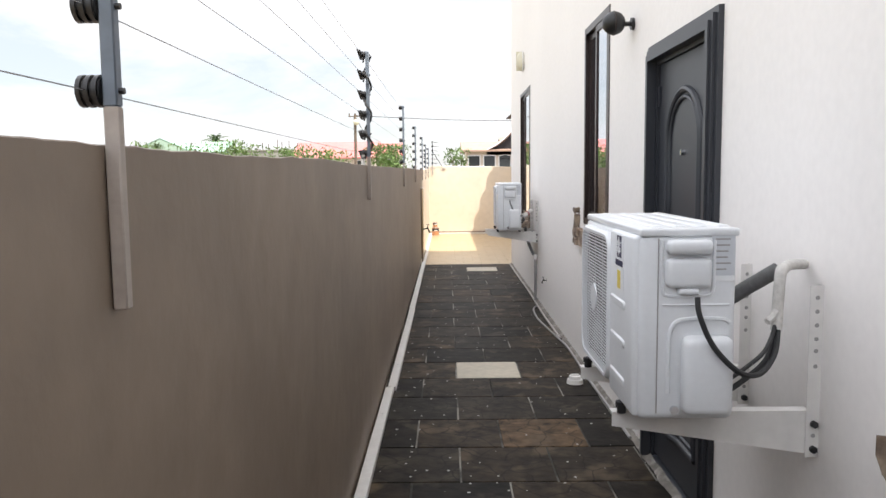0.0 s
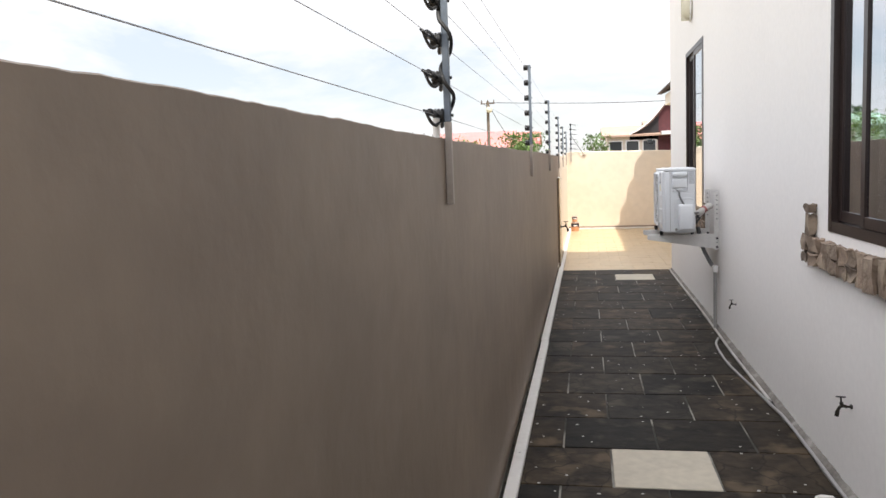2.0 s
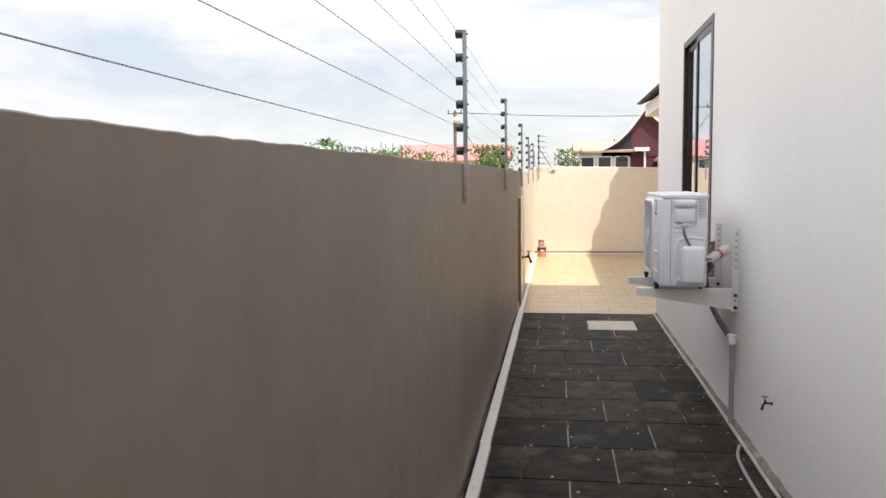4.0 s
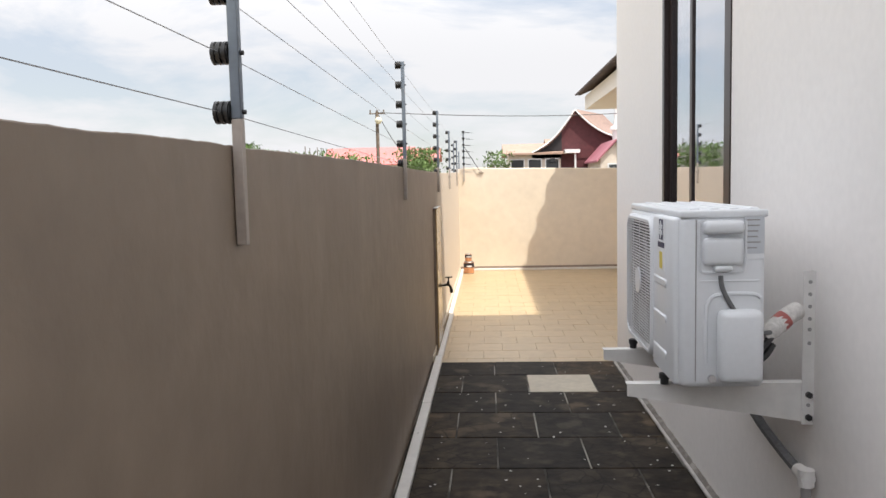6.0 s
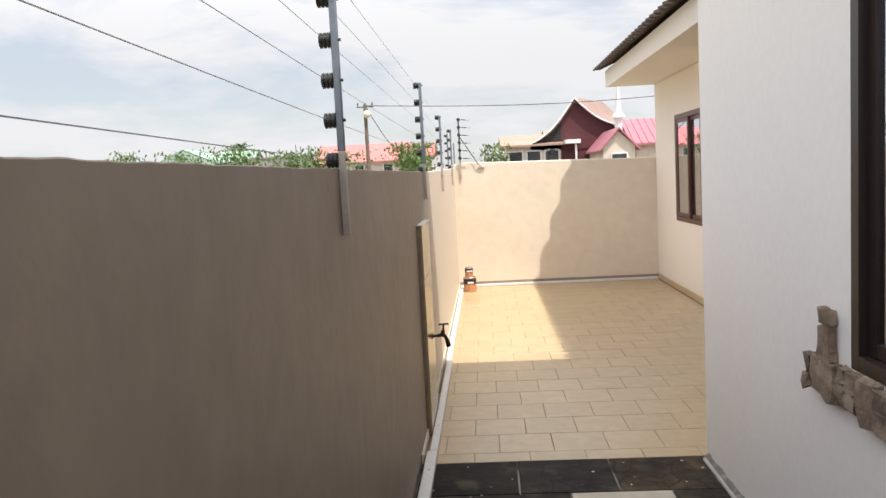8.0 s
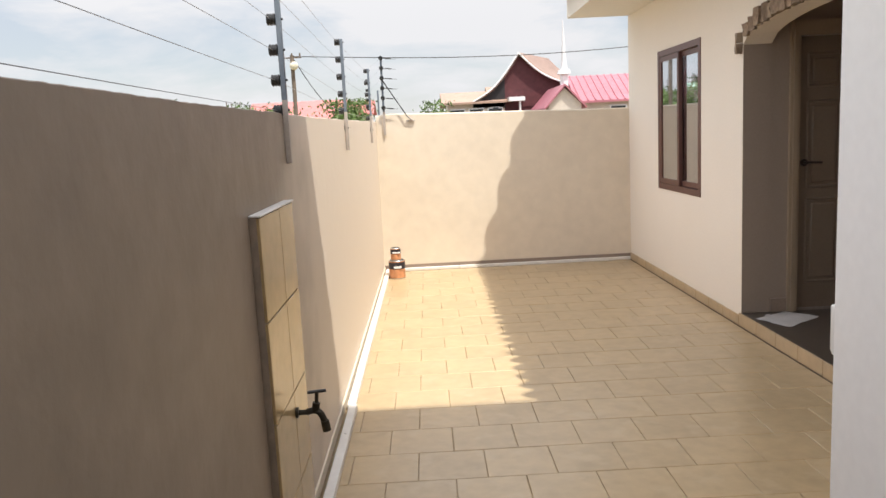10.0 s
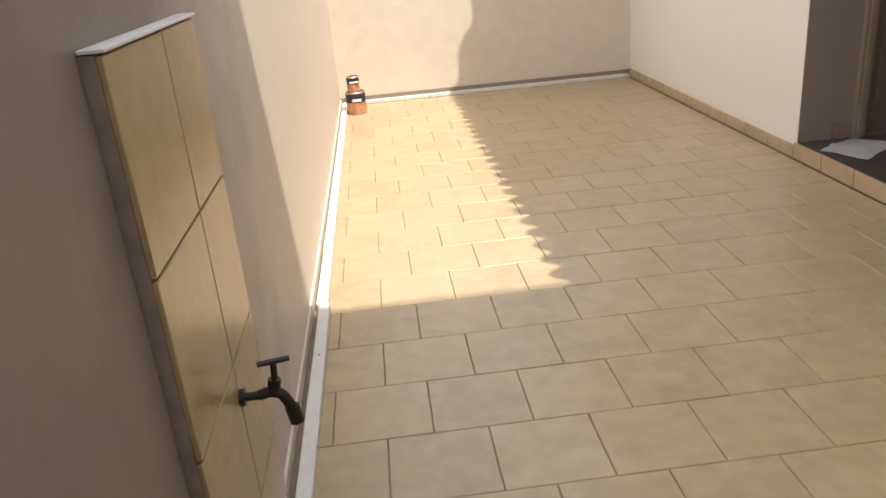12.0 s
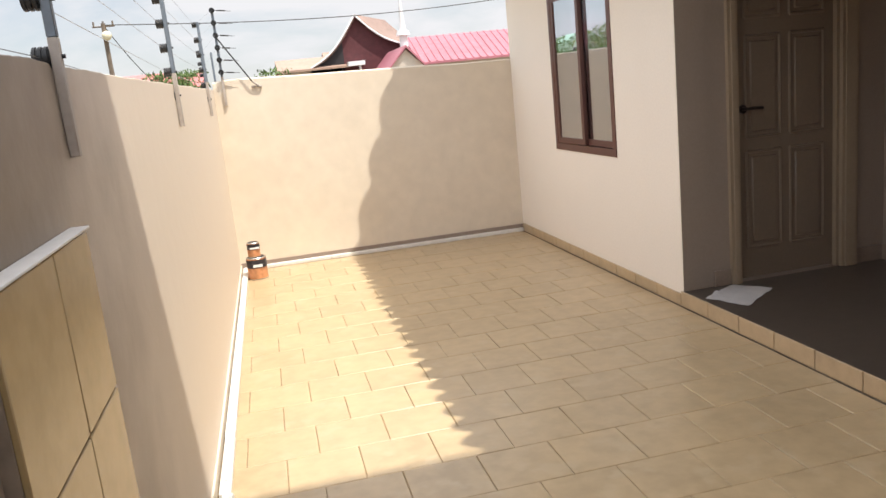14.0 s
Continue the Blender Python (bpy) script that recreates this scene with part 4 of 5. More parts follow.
def wall_hose():
    bm = bmesh.new()
    pts = [(1.083, 8.07, 0.02), (1.03, 7.85, 0.016), (1.018, 7.36, 0.014), (1.04, 7.0, 0.014), (1.075, 6.6, 0.014), (1.10, 6.3, 0.014), (1.118, 6.05, 0.016), (1.12, 5.6, 0.014), (1.115, 5.0, 0.014), (1.12, 4.2, 0.014), (1.12, 3.7, 0.014)]
    tube(bm, pts, 0.009)
    tagged(part("cable_conduit", bm, M_PVCGREY), "thin grey conduit lying along the foot of the wall", "conduit")
    bm = bmesh.new()
    tube(bm, [(1.122, 12.25, 0.014), (1.118, 11.0, 0.014), (1.122, 9.5, 0.014), (1.112, 8.3, 0.014), (1.105, 7.5, 0.014), (1.112, 6.4, 0.014)], 0.010)
    tagged(part("white_conduit", bm, M_DULLWHITE), "thin white conduit along the foot of the house wall", "conduit")


wall_hose()


def wall_foot():
    """Rough mortar left along the foot of the house."""
    bm = bmesh.new()
    y, rows = -1.0, []
    while y < HY - 0.02:
        w = 0.034 + 0.012 * noise.noise((y * 6, 1, 0)) + 0.01 * noise.noise((y * 21, 4, 0))
        h = 0.016 + 0.010 * noise.noise((y * 8, 9, 0)) + 0.006 * noise.noise((y * 27, 2, 0))
        rows.append([bm.verts.new(p) for p in ((HX - w, y, 0.003), (HX - w * 0.5, y, h * 0.8 + 0.004), (HX + 0.002, y, h + 0.012))])
        y += 0.025
    for a, b in zip(rows, rows[1:]):
        for k in range(2):
            bm.faces.new((a[k], b[k], b[k + 1], a[k + 1]))
    tagged(part("baseboard_mortar", bm, surface("grey_mortar", (0.17, 0.155, 0.135), 0.95, grain=30, stain=5, vary=0.35, bump=0.6, spot=((0.36, 0.34, 0.31), 11, 0.54, 0.7))), "rough mortar fillet along the house wall", "mortar", kind="structure")


wall_foot()


# ---- white trunking along the boundary walls ----
def trunking():
    base = thing("trunking", (WX + 0.04, 6.0, 0.004), "white plastic cable trunking laid along the foot of the walls", "trunking")
    cuts = (-3.0, 1.6, 4.73, 7.91, 11.05, 12.45, 14.60, 15.14, 18.2, NY - 0.03)
    shift = (0.02, 0.006, 0.022, 0.016, 0.014, 0.028, 0.016, 0.014, 0.012)
    for (a, b), s in zip(zip(cuts, cuts[1:]), shift):
        bm = bmesh.new()
        x = WX + 0.006 + s
        wd = 0.060 if a < 12.3 else 0.046
        rounded(bm, x, x + wd, a + 0.003, b - 0.003, 0.004, 0.036, 0.004, 1)
        seg = part("segment", bm, M_STRIP, base)
        for k in range(2):
            yy = a + (b - a) * (0.2 + 0.6 * k)
            bm = bmesh.new()
            cyl(bm, (x + wd / 2, yy, 0.035), (x + wd / 2, yy, 0.0375), 0.005, seg=8)
            part("screw", bm, M_PVCGREY, seg)
    x = WX + 0.07
    for a, b in ((x, 0.45), (0.453, 1.55), (1.553, RX - 0.02)):
        bm = bmesh.new()
        rounded(bm, a, b, NY - 0.062, NY - 0.014, 0.004, 0.036, 0.004, 1)
        part("segment", bm, M_STRIP, base)
    bm = bmesh.new()
    box(bm, WX + 0.001, RX - 0.004, NY - 0.012, NY - 0.001, 0.003, 0.07)
    tagged(part("baseboard_north", bm, M_SKIRTDARK), "brown painted skirting at the foot of the wall", "skirting", kind="structure")
    bm = bmesh.new()
    box(bm, WX + 0.001, WX + 0.010, HY, NY - 0.014, 0.003, 0.055)
    tagged(part("baseboard_west", bm, M_NORTH), "cream plaster skirting", "skirting", kind="structure")


trunking()


# ---- electric fence ----
def insulator(parent, x, y, z):
    bm = bmesh.new()
    cyl(bm, (x - 0.044, y, z), (x - 0.012, y, z), 0.018, seg=14)
    for k in range(3):
        cyl(bm, (x - 0.042 + k * 0.011, y, z), (x - 0.036 + k * 0.011, y, z), 0.022, seg=14)
    cyl(bm, (x - 0.016, y, z), (x + 0.016, y, z), 0.0045, seg=8)
    return part("insulator", bm, M_BLACK, parent, "black ribbed insulator")


POSTX = WX + 0.014
STEP = 0.1115


def fence_post(y, low, high, strain=False):
    p = thing("fence_post", (POSTX, y, low), "blue-grey steel electric fence post with black insulators", "fence post", "electric fence posts")
    mid = west_top(y) + 0.05
    bm = bmesh.new()
    box(bm, WX + 0.003, WX + 0.023, y - 0.010, y + 0.010, mid, high)
    bevel(bm, 0.002, 1)
    part("upright", bm, M_POST, p)
    bm = bmesh.new()
    box(bm, WX + 0.003, WX + 0.0232, y - 0.0102, y + 0.0102, low, mid)
    bevel(bm, 0.002, 1)
    part("painted_foot", bm, M_POSTLOW, p, "foot painted with the cream wall colour")
    bm = bmesh.new()
    cyl(bm, (WX + 0.013, y + 0.009, low + 0.02), (WX + 0.013, y + 0.022, low + 0.02), 0.005, seg=8)
    part("bolt", bm, M_PVCGREY, p)
    for k in range(6):
        z = high - 0.02 - k * STEP
        if not strain:
            insulator(p, POSTX, y, z)
            continue
        ins = insulator(p, POSTX, y, z)
        for s in (-1, 1):
            bm = bmesh.new()
            cyl(bm, (POSTX - 0.03, y + s * 0.02, z), (POSTX - 0.034, y + s * 0.05, z + 0.004), 0.008, seg=8)
            cyl(bm, (POSTX - 0.034, y + s * 0.05, z + 0.004), (POSTX - 0.037, y + s * 0.095, z + 0.006), 0.011, seg=10)
            cyl(bm, (POSTX - 0.037, y + s * 0.095, z + 0.006), (POSTX - 0.04, y + s * 0.16, z + 0.006), 0.0045, seg=8)
            part("strain_insulator", bm, M_BLACK, p, "black strain insulator")
            bm = bmesh.new()
            tube(bm, [(POSTX - 0.038, y + s * 0.145, z + 0.004), (POSTX - 0.034, y + s * 0.10, z - 0.022), (POSTX - 0.03, y + s * 0.05, z - 0.03), (POSTX - 0.022, y + s * 0.014, z - 0.018)], 0.0048, 6)
            part("jumper_lead", bm, M_RUBBER, p, "black jumper lead")
    if strain:
        bm = bmesh.new()
        pts = [(POSTX + 0.02 * math.sin(k * 1.7), y + 0.026 * math.cos(k * 1.7), mid + 0.03 + k * 0.045) for k in range(13)]
        tube(bm, pts, 0.006, 6)
        part("coiled_lead", bm, M_RUBBER, p, "black lead wound round the post")
        bm = bmesh.new()
        cyl(bm, (WX - 0.02, y - 0.02, mid - 0.09), (WX - 0.02, y - 0.02, mid + 0.012), 0.011)
        part("sleeve", bm, M_PVC, p, "white plastic cable sleeve")
    return p


POSTS = ((-2.8, 1.34, 2.22), (0.46, 1.35, 2.225), (3.88, 1.385, 2.23), (7.46, 1.403, 2.235), (10.45, 1.413, 2.205), (13.46, 1.416, 2.195), (15.69, 1.42, 2.145), (18.04, 1.44, 2.145))
for k, (y, low, high) in enumerate(POSTS):
    fence_post(y, low, high, strain=(k == 2))


def fence_wires():
    for k in range(6):
        bm = bmesh.new()
        pts = []
        for (ya, _, ha), (yb, _, hb) in zip(POSTS, POSTS[1:]):
            for s in range(4):
                u = s / 4
                sag = -0.002 * math.sin(math.pi * u)
                pts.append((POSTX - 0.028, ya + (yb - ya) * u, ha + (hb - ha) * u - 0.02 - k * STEP + sag))
        pts.append((POSTX - 0.028, POSTS[-1][0], POSTS[-1][2] - 0.02 - k * STEP))
        pts.append((-0.285, NY - 0.045, 2.325 - k * 0.105))
        tube(bm, pts, 0.0010, 5, 1)
        tagged(part("fence_wire", bm, M_WIRE), "thin galvanised electric fence wire", "wire", "electric fence wires")


fence_wires()


def corner_post():
    x, y = -0.285, NY - 0.014
    p = thing("corner_fence_post", (x, y, 1.51), "grey corner fence post with side pins and a brace", "fence post", "electric fence posts")
    bm = bmesh.new()
    box(bm, x - 0.011, x + 0.011, y - 0.011, y + 0.011, 1.76, 2.345)
    part("upright", bm, M_POST, p)
    bm = bmesh.new()
    box(bm, x - 0.0112, x + 0.0112, y - 0.0112, y + 0.0112, 1.51, 1.76)
    part("painted_foot", bm, M_POSTLOW, p, "foot painted with the cream wall colour")
    bm = bmesh.new()
    cyl(bm, (x, y - 0.012, 2.10), (x + 0.25, y - 0.02, 1.70), 0.006, seg=8)
    brace = part("brace", bm, M_RUBBER, p, "thin dark brace rod")
    bm = bmesh.new()
    box(bm, x + 0.24, x + 0.33, y - 0.005, y + 0.012, 1.645, 1.66)
    cyl(bm, (x + 0.25, y - 0.018, 1.70), (x + 0.32, y - 0.005, 1.645), 0.008, seg=8)
    part("brace_plate", bm, M_POSTLOW, brace)
    for k in range(6):
        z = 2.325 - k * 0.105
        bm = bmesh.new()
        cyl(bm, (x, y - 0.012, z), (x, y - 0.04, z), 0.019, seg=12)
        cyl(bm, (x, y - 0.018, z), (x, y - 0.026, z), 0.024, seg=12)
        part("insulator", bm, M_BLACK, p)
        bm = bmesh.new()
        cyl(bm, (x + 0.04, y - 0.03, z - 0.004), (x + 0.11, y - 0.03, z - 0.012), 0.006, seg=8)
        cyl(bm, (x + 0.0, y - 0.03, z), (x + 0.16, y - 0.03, z - 0.018), 0.002, seg=6)
        part("side_pin", bm, M_BLACK, p)
    q = thing("far_fence_post", (-0.49, NY + 0.9, -0.45), "grey steel fence post beyond the wall", "fence post", "electric fence posts")
    for dx, dy, hi in ((0.0, 0.0, 2.19), (0.08, 0.3, 2.06)):
        bm = bmesh.new()
        cyl(bm, (-0.49 + dx, NY + 0.9 + dy, -0.45), (-0.49 + dx, NY + 0.9 + dy, hi), 0.011)
        up = part("upright", bm, M_POST, q)
        for k in range(5 if dx == 0.0 else 0):
            bm = bmesh.new()
            cyl(bm, (-0.535 + dx, NY + 0.9 + dy, hi - 0.03 - k * 0.11), (-0.50 + dx, NY + 0.9 + dy, hi - 0.03 - k * 0.11), 0.018, seg=10)
            part("insulator", bm, M_BLACK, up)


corner_post()


# ---- tiled panel and tap on the boundary wall ----
def tiled_panel():
    y0, y1, z1 = 12.77, 13.34, 1.28
    p = thing("tiled_splash_panel", (WX, (y0 + y1) / 2, 0.0), "raised beige glazed tile panel on the boundary wall", "tile panel")
    block("backing", WX - 0.001, WX + 0.022, y0, y1, 0.004, z1, M_MORTAR, p, "brown mortar backing", 0.003)
    block("top_edge", WX + 0.001, WX + 0.038, y0 - 0.004, y1 + 0.002, z1 + 0.001, z1 + 0.007, M_STRIP, p, "white grouted top edge", 0.002)
    ymid = 13.085
    for a, b in ((y0, ymid), (ymid, y1)):
        z = z1
        while z > 0.03:
            lo = max(z - 0.325, 0.006)
            bm = bmesh.new()
            box(bm, WX + 0.0215, WX + 0.032, a + 0.0025, b - 0.0025, lo + 0.0025, z - 0.0025)
            bevel(bm, 0.002, 1)
            part("tile", bm, M_BOARD, p)
            z = lo


tiled_panel()
tap((WX + 0.033, 13.085, 0.555), 1, 0.84, "dark brass garden tap on the tiled panel")


# ---- paint cans ----
def paint_can(x, y, z, r, h, label):
    c = thing("paint_can", (x, y, z), label, "paint can", "stacked paint cans")
    bm = bmesh.new()
    cyl(bm, (x, y, z), (x, y, z + h), r, seg=28)
    part("can_body", bm, M_ORANGE, c)
    bm = bmesh.new()
    cyl(bm, (x, y, z + h * 0.55), (x, y, z + h * 0.93), r + 0.0015, seg=28)
    part("label_band", bm, M_NAVY, c, "dark label band")
    bm = bmesh.new()
    box(bm, x - 0.03, x + 0.05, y - r - 0.003, y - r * 0.8, z + h * 0.60, z + h * 0.72)
    part("label_patch", bm, M_PAPERW, c, "pale oval name patch")
    bm = bmesh.new()
    cyl(bm, (x, y, z + h - 0.001), (x, y, z + h + 0.006), r + 0.003, r - 0.004, seg=28)
    part("rim", bm, M_TIN, c)
    bm = bmesh.new()
    cyl(bm, (x, y, z), (x, y, z + 0.006), r + 0.002, seg=28)
    part("base_ring", bm, M_TIN, c)
    bm = bmesh.new()
    cyl(bm, (x, y, z + h + 0.004), (x, y, z + h + 0.008), r - 0.012, seg=28)
    part("lid", bm, M_NAVY, c)


paint_can(-0.222, 18.55, 0.005, 0.086, 0.186, "orange and black paint can standing on the court tiles")
paint_can(-0.229, 18.545, 0.2, 0.054, 0.122, "small orange and black paint can on a larger can")


# ---- porch ----
def porch_door():
    x0, x1, z0, z1 = PDOOR
    d = thing("door_2", ((x0 + x1) / 2, RY, PZ), "beige six-panel wooden door, closed, in a beige frame", "door")
    d["kind"] = "structure"
    bm = bmesh.new()
    for a, b in ((x0 - 0.055, x0 + 0.012), (x1 - 0.012, x1 + 0.10)):
        box(bm, a, b, RY - 0.030, RY - 0.001, PZ + 0.002, z1 + 0.09)
        box(bm, a + 0.02, b - 0.02, RY - 0.040, RY - 0.0295, PZ + 0.002, z1 + 0.09)
    box(bm, x0 + 0.012, x1 - 0.012, RY - 0.030, RY - 0.001, z1 - 0.012, z1 + 0.09)
    box(bm, x0 + 0.001, x0 + 0.03, RY + 0.001, RY + 0.14, PZ + 0.002, z1 - 0.013)
    box(bm, x1 - 0.03, x1 - 0.001, RY + 0.001, RY + 0.14, PZ + 0.002, z1 - 0.013)
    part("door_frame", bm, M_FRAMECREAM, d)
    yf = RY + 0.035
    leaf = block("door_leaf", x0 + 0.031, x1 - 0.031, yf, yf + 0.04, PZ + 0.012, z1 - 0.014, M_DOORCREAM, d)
    xm = (x0 + x1) / 2
    for a, b in ((x0 + 0.10, xm - 0.035), (xm + 0.035, x1 - 0.10)):
        for c, e in ((0.30, 0.90), (0.99, 1.59), (1.70, 1.92)):
            ring = bmesh.new()
            for p0, p1 in (((a, c), (a, e)), ((b, c), (b, e)), ((a, c), (b, c)), ((a, e), (b, e))):
                cyl(ring, (p0[0], yf, p0[1]), (p1[0], yf, p1[1]), 0.011, seg=8)
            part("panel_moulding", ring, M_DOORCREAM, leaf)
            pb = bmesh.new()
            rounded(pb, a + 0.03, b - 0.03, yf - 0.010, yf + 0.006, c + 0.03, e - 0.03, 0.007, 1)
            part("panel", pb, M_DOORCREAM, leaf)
    bm = bmesh.new()
    cyl(bm, (x0 + 0.075, yf - 0.012, 1.165), (x0 + 0.075, yf + 0.001, 1.165), 0.026)
    cyl(bm, (x0 + 0.075, yf - 0.05, 1.165), (x0 + 0.075, yf - 0.01, 1.165), 0.009)
    tube(bm, [(x0 + 0.07, yf - 0.048, 1.165), (x0 + 0.12, yf - 0.05, 1.167), (x0 + 0.185, yf - 0.046, 1.163)], 0.009)
    part("handle", bm, M_BRONZE, leaf, "dark lever handle")


porch_door()


def porch_trim():
    bm = bmesh.new()
    box(bm, RX + 0.21, PDOOR[0] - 0.057, RY - 0.014, RY - 0.001, PZ + 0.001, PZ + 0.10)
    box(bm, PDOOR[1] + 0.102, EX - 0.016, RY - 0.014, RY - 0.001, PZ + 0.001, PZ + 0.10)
    box(bm, EX - 0.015, EX - 0.001, HY, RY - 0.001, PZ + 0.001, PZ + 0.10)
    tagged(part("baseboard_porch", bm, M_SKIRTDARK), "brown tile skirting round the porch", "skirting", kind="structure")
    s = thing("double_socket", (EX, 15.52, 0.38), "white double wall socket low on the porch wall", "socket")
    bm = bmesh.new()
    rounded(bm, EX - 0.012, EX - 0.001, 15.445, 15.595, 0.378, 0.465, 0.005)
    pl_ = part("face_plate", bm, M_PVC, s)
    for y in (15.48, 15.56):
        bm = bmesh.new()
        box(bm, EX - 0.0135, EX - 0.0115, y - 0.004, y + 0.004, 0.421, 0.435)
        box(bm, EX - 0.0135, EX - 0.0115, y - 0.014, y - 0.006, 0.395, 0.403)
        box(bm, EX - 0.0135, EX - 0.0115, y + 0.006, y + 0.014, 0.395, 0.403)
        part("pin_holes", bm, M_BLACK, pl_)
        bm = bmesh.new()
        box(bm, EX - 0.016, EX - 0.011, y + 0.016, y + 0.026, 0.438, 0.455)
        part("switch", bm, M_PVC, pl_)
    # crumpled cloth at the door
    bm = bmesh.new()
    n = 14
    grid = []
    for i in range(n + 1):
        row = []
        for j in range(n + 1):
            u, v = i / n, j / n
            p = Vector((2.53, 15.46, 0)).lerp(Vector((2.85, 15.69, 0)), u).lerp(Vector((2.41, 15.71, 0)).lerp(Vector((2.70, 15.875, 0)), u), v)
            z = PZ + 0.004 + 0.006 * max(0, noise.noise((u * 3.5, v * 3.5, 1))) + 0.02 * max(0, v - 0.75) * 4 * abs(noise.noise((u * 4, 3, 3)))
            p += Vector((noise.noise((v * 4, 1, 8)), noise.noise((u * 4, 5, 8)), 0)) * 0.015
            row.append(bm.verts.new((p.x, p.y, z)))
        grid.append(row)
    for a, b in zip(grid, grid[1:]):
        for k in range(n):
            bm.faces.new((a[k], b[k], b[k + 1], a[k + 1]))
    tagged(part("floor_cloth", bm, M_CLOTH), "crumpled white cloth on the porch floor at the door", "cloth")
    # stone trim along the arch
    t = thing("arch_stone_trim", (RX, 13.8, 2.05), "rough brown stone trim along the porch arch", "stone trim")
    n = 22
    for i in range(n):
        u = 0.02 + 0.96 * (i + 0.5) / n
        y = OY + (RY - OY) * u
        low = 2.0 + 0.16 * (1 - (2 * u - 1) ** 2) ** 0.5
        hw = (RY - OY) / n * 0.47
        if u > 0.97 or u < 0.03:
            low -= 0.03
        bm = bmesh.new()
        box(bm, RX - random.uniform(0.02, 0.04), RX - 0.003, y - hw, y + hw, low - 0.01, low + random.uniform(0.07, 0.11))
        bmesh.ops.subdivide_edges(bm, edges=bm.edges, cuts=1, use_grid_fill=True)
        for v in bm.verts:
            v.co += Vector((random.uniform(-1, 1), random.uniform(-1, 1), random.uniform(-1, 1))) * 0.008
        part("stone", bm, M_STONE, t)
    for k in range(2):
        stone(t, RX - 0.04, RX - 0.003, RY + 0.005, RY + 0.06, 2.02 - k * 0.075, 2.085 - k * 0.075, 0.007)


porch_trim()


def corner_box():
    b = thing("wall_box", (1.28, HY, 0.86), "white plastic box on the end wall of the house", "utility box")
    bm = bmesh.new()
    rounded(bm, 1.214, 1.345, HY + 0.001, HY + 0.13, 0.86, 1.005, 0.014)
    part("housing", bm, M_PVC, b)
    bm = bmesh.new()
    rounded(bm, 1.222, 1.337, HY + 0.1305, HY + 0.142, 0.868, 0.997, 0.005)
    part("cover", bm, M_PVC, b)


corner_box()


# ---- beyond the walls ----
M_REDROOF = surface("red_roof_sheet", (0.50, 0.17, 0.16), 0.55, grain=4, stain=0.5, vary=0.15, bump=0)
M_PINKROOF = surface("pink_roof_sheet", (0.40, 0.15, 0.185), 0.5, grain=4, stain=0.5, vary=0.15, bump=0)
M_TANROOF = surface("tan_roof_tile", (0.36, 0.245, 0.19), 0.7, grain=4, stain=0.5, vary=0.15, bump=0)
M_BROWNROOF = surface("brown_shingle", (0.26, 0.18, 0.15), 0.8, grain=4, stain=0.5, vary=0.2, bump=0)
M_DARKCLAD = surface("dark_red_cladding", (0.085, 0.02, 0.024), 0.7, grain=4, stain=0.4, vary=0.25, bump=0)
M_GREENROOF = surface("pale_green_roof", (0.28, 0.43, 0.34), 0.6, grain=4, stain=0.5, vary=0.1, bump=0)
M_GREENWALL = surface("pale_green_wall", (0.36, 0.48, 0.39), 0.7, grain=4, stain=0.5, vary=0.1, bump=0)
M_FARCREAM = surface("cream_far_wall", (0.60, 0.53, 0.46), 0.7, grain=4, stain=0.5, vary=0.1, bump=0)
M_FARWHITE = surface("white_far_paint", (0.74, 0.74, 0.75), 0.6, grain=4, stain=0.5, vary=0.05, bump=0)
M_BLOCK = surface("grey_blockwork", (0.28, 0.27, 0.25), 0.9, grain=4, stain=0.5, vary=0.25, bump=0)
M_LEAF = surface("foliage", (0.09, 0.15, 0.035), 0.6, grain=2, stain=0.6, vary=0.5, bump=0)
M_PALM = surface("palm_frond", (0.07, 0.11, 0.04), 0.55, grain=2, stain=0.6, vary=0.4, bump=0)
M_BARK = surface("grey_bark", (0.14, 0.11, 0.085), 0.9, grain=6, vary=0.3, bump=0.3)
M_FARGLASS = surface("far_window", (0.04, 0.045, 0.05), 0.1, vary=0.1, bump=0)
GZ = -0.45


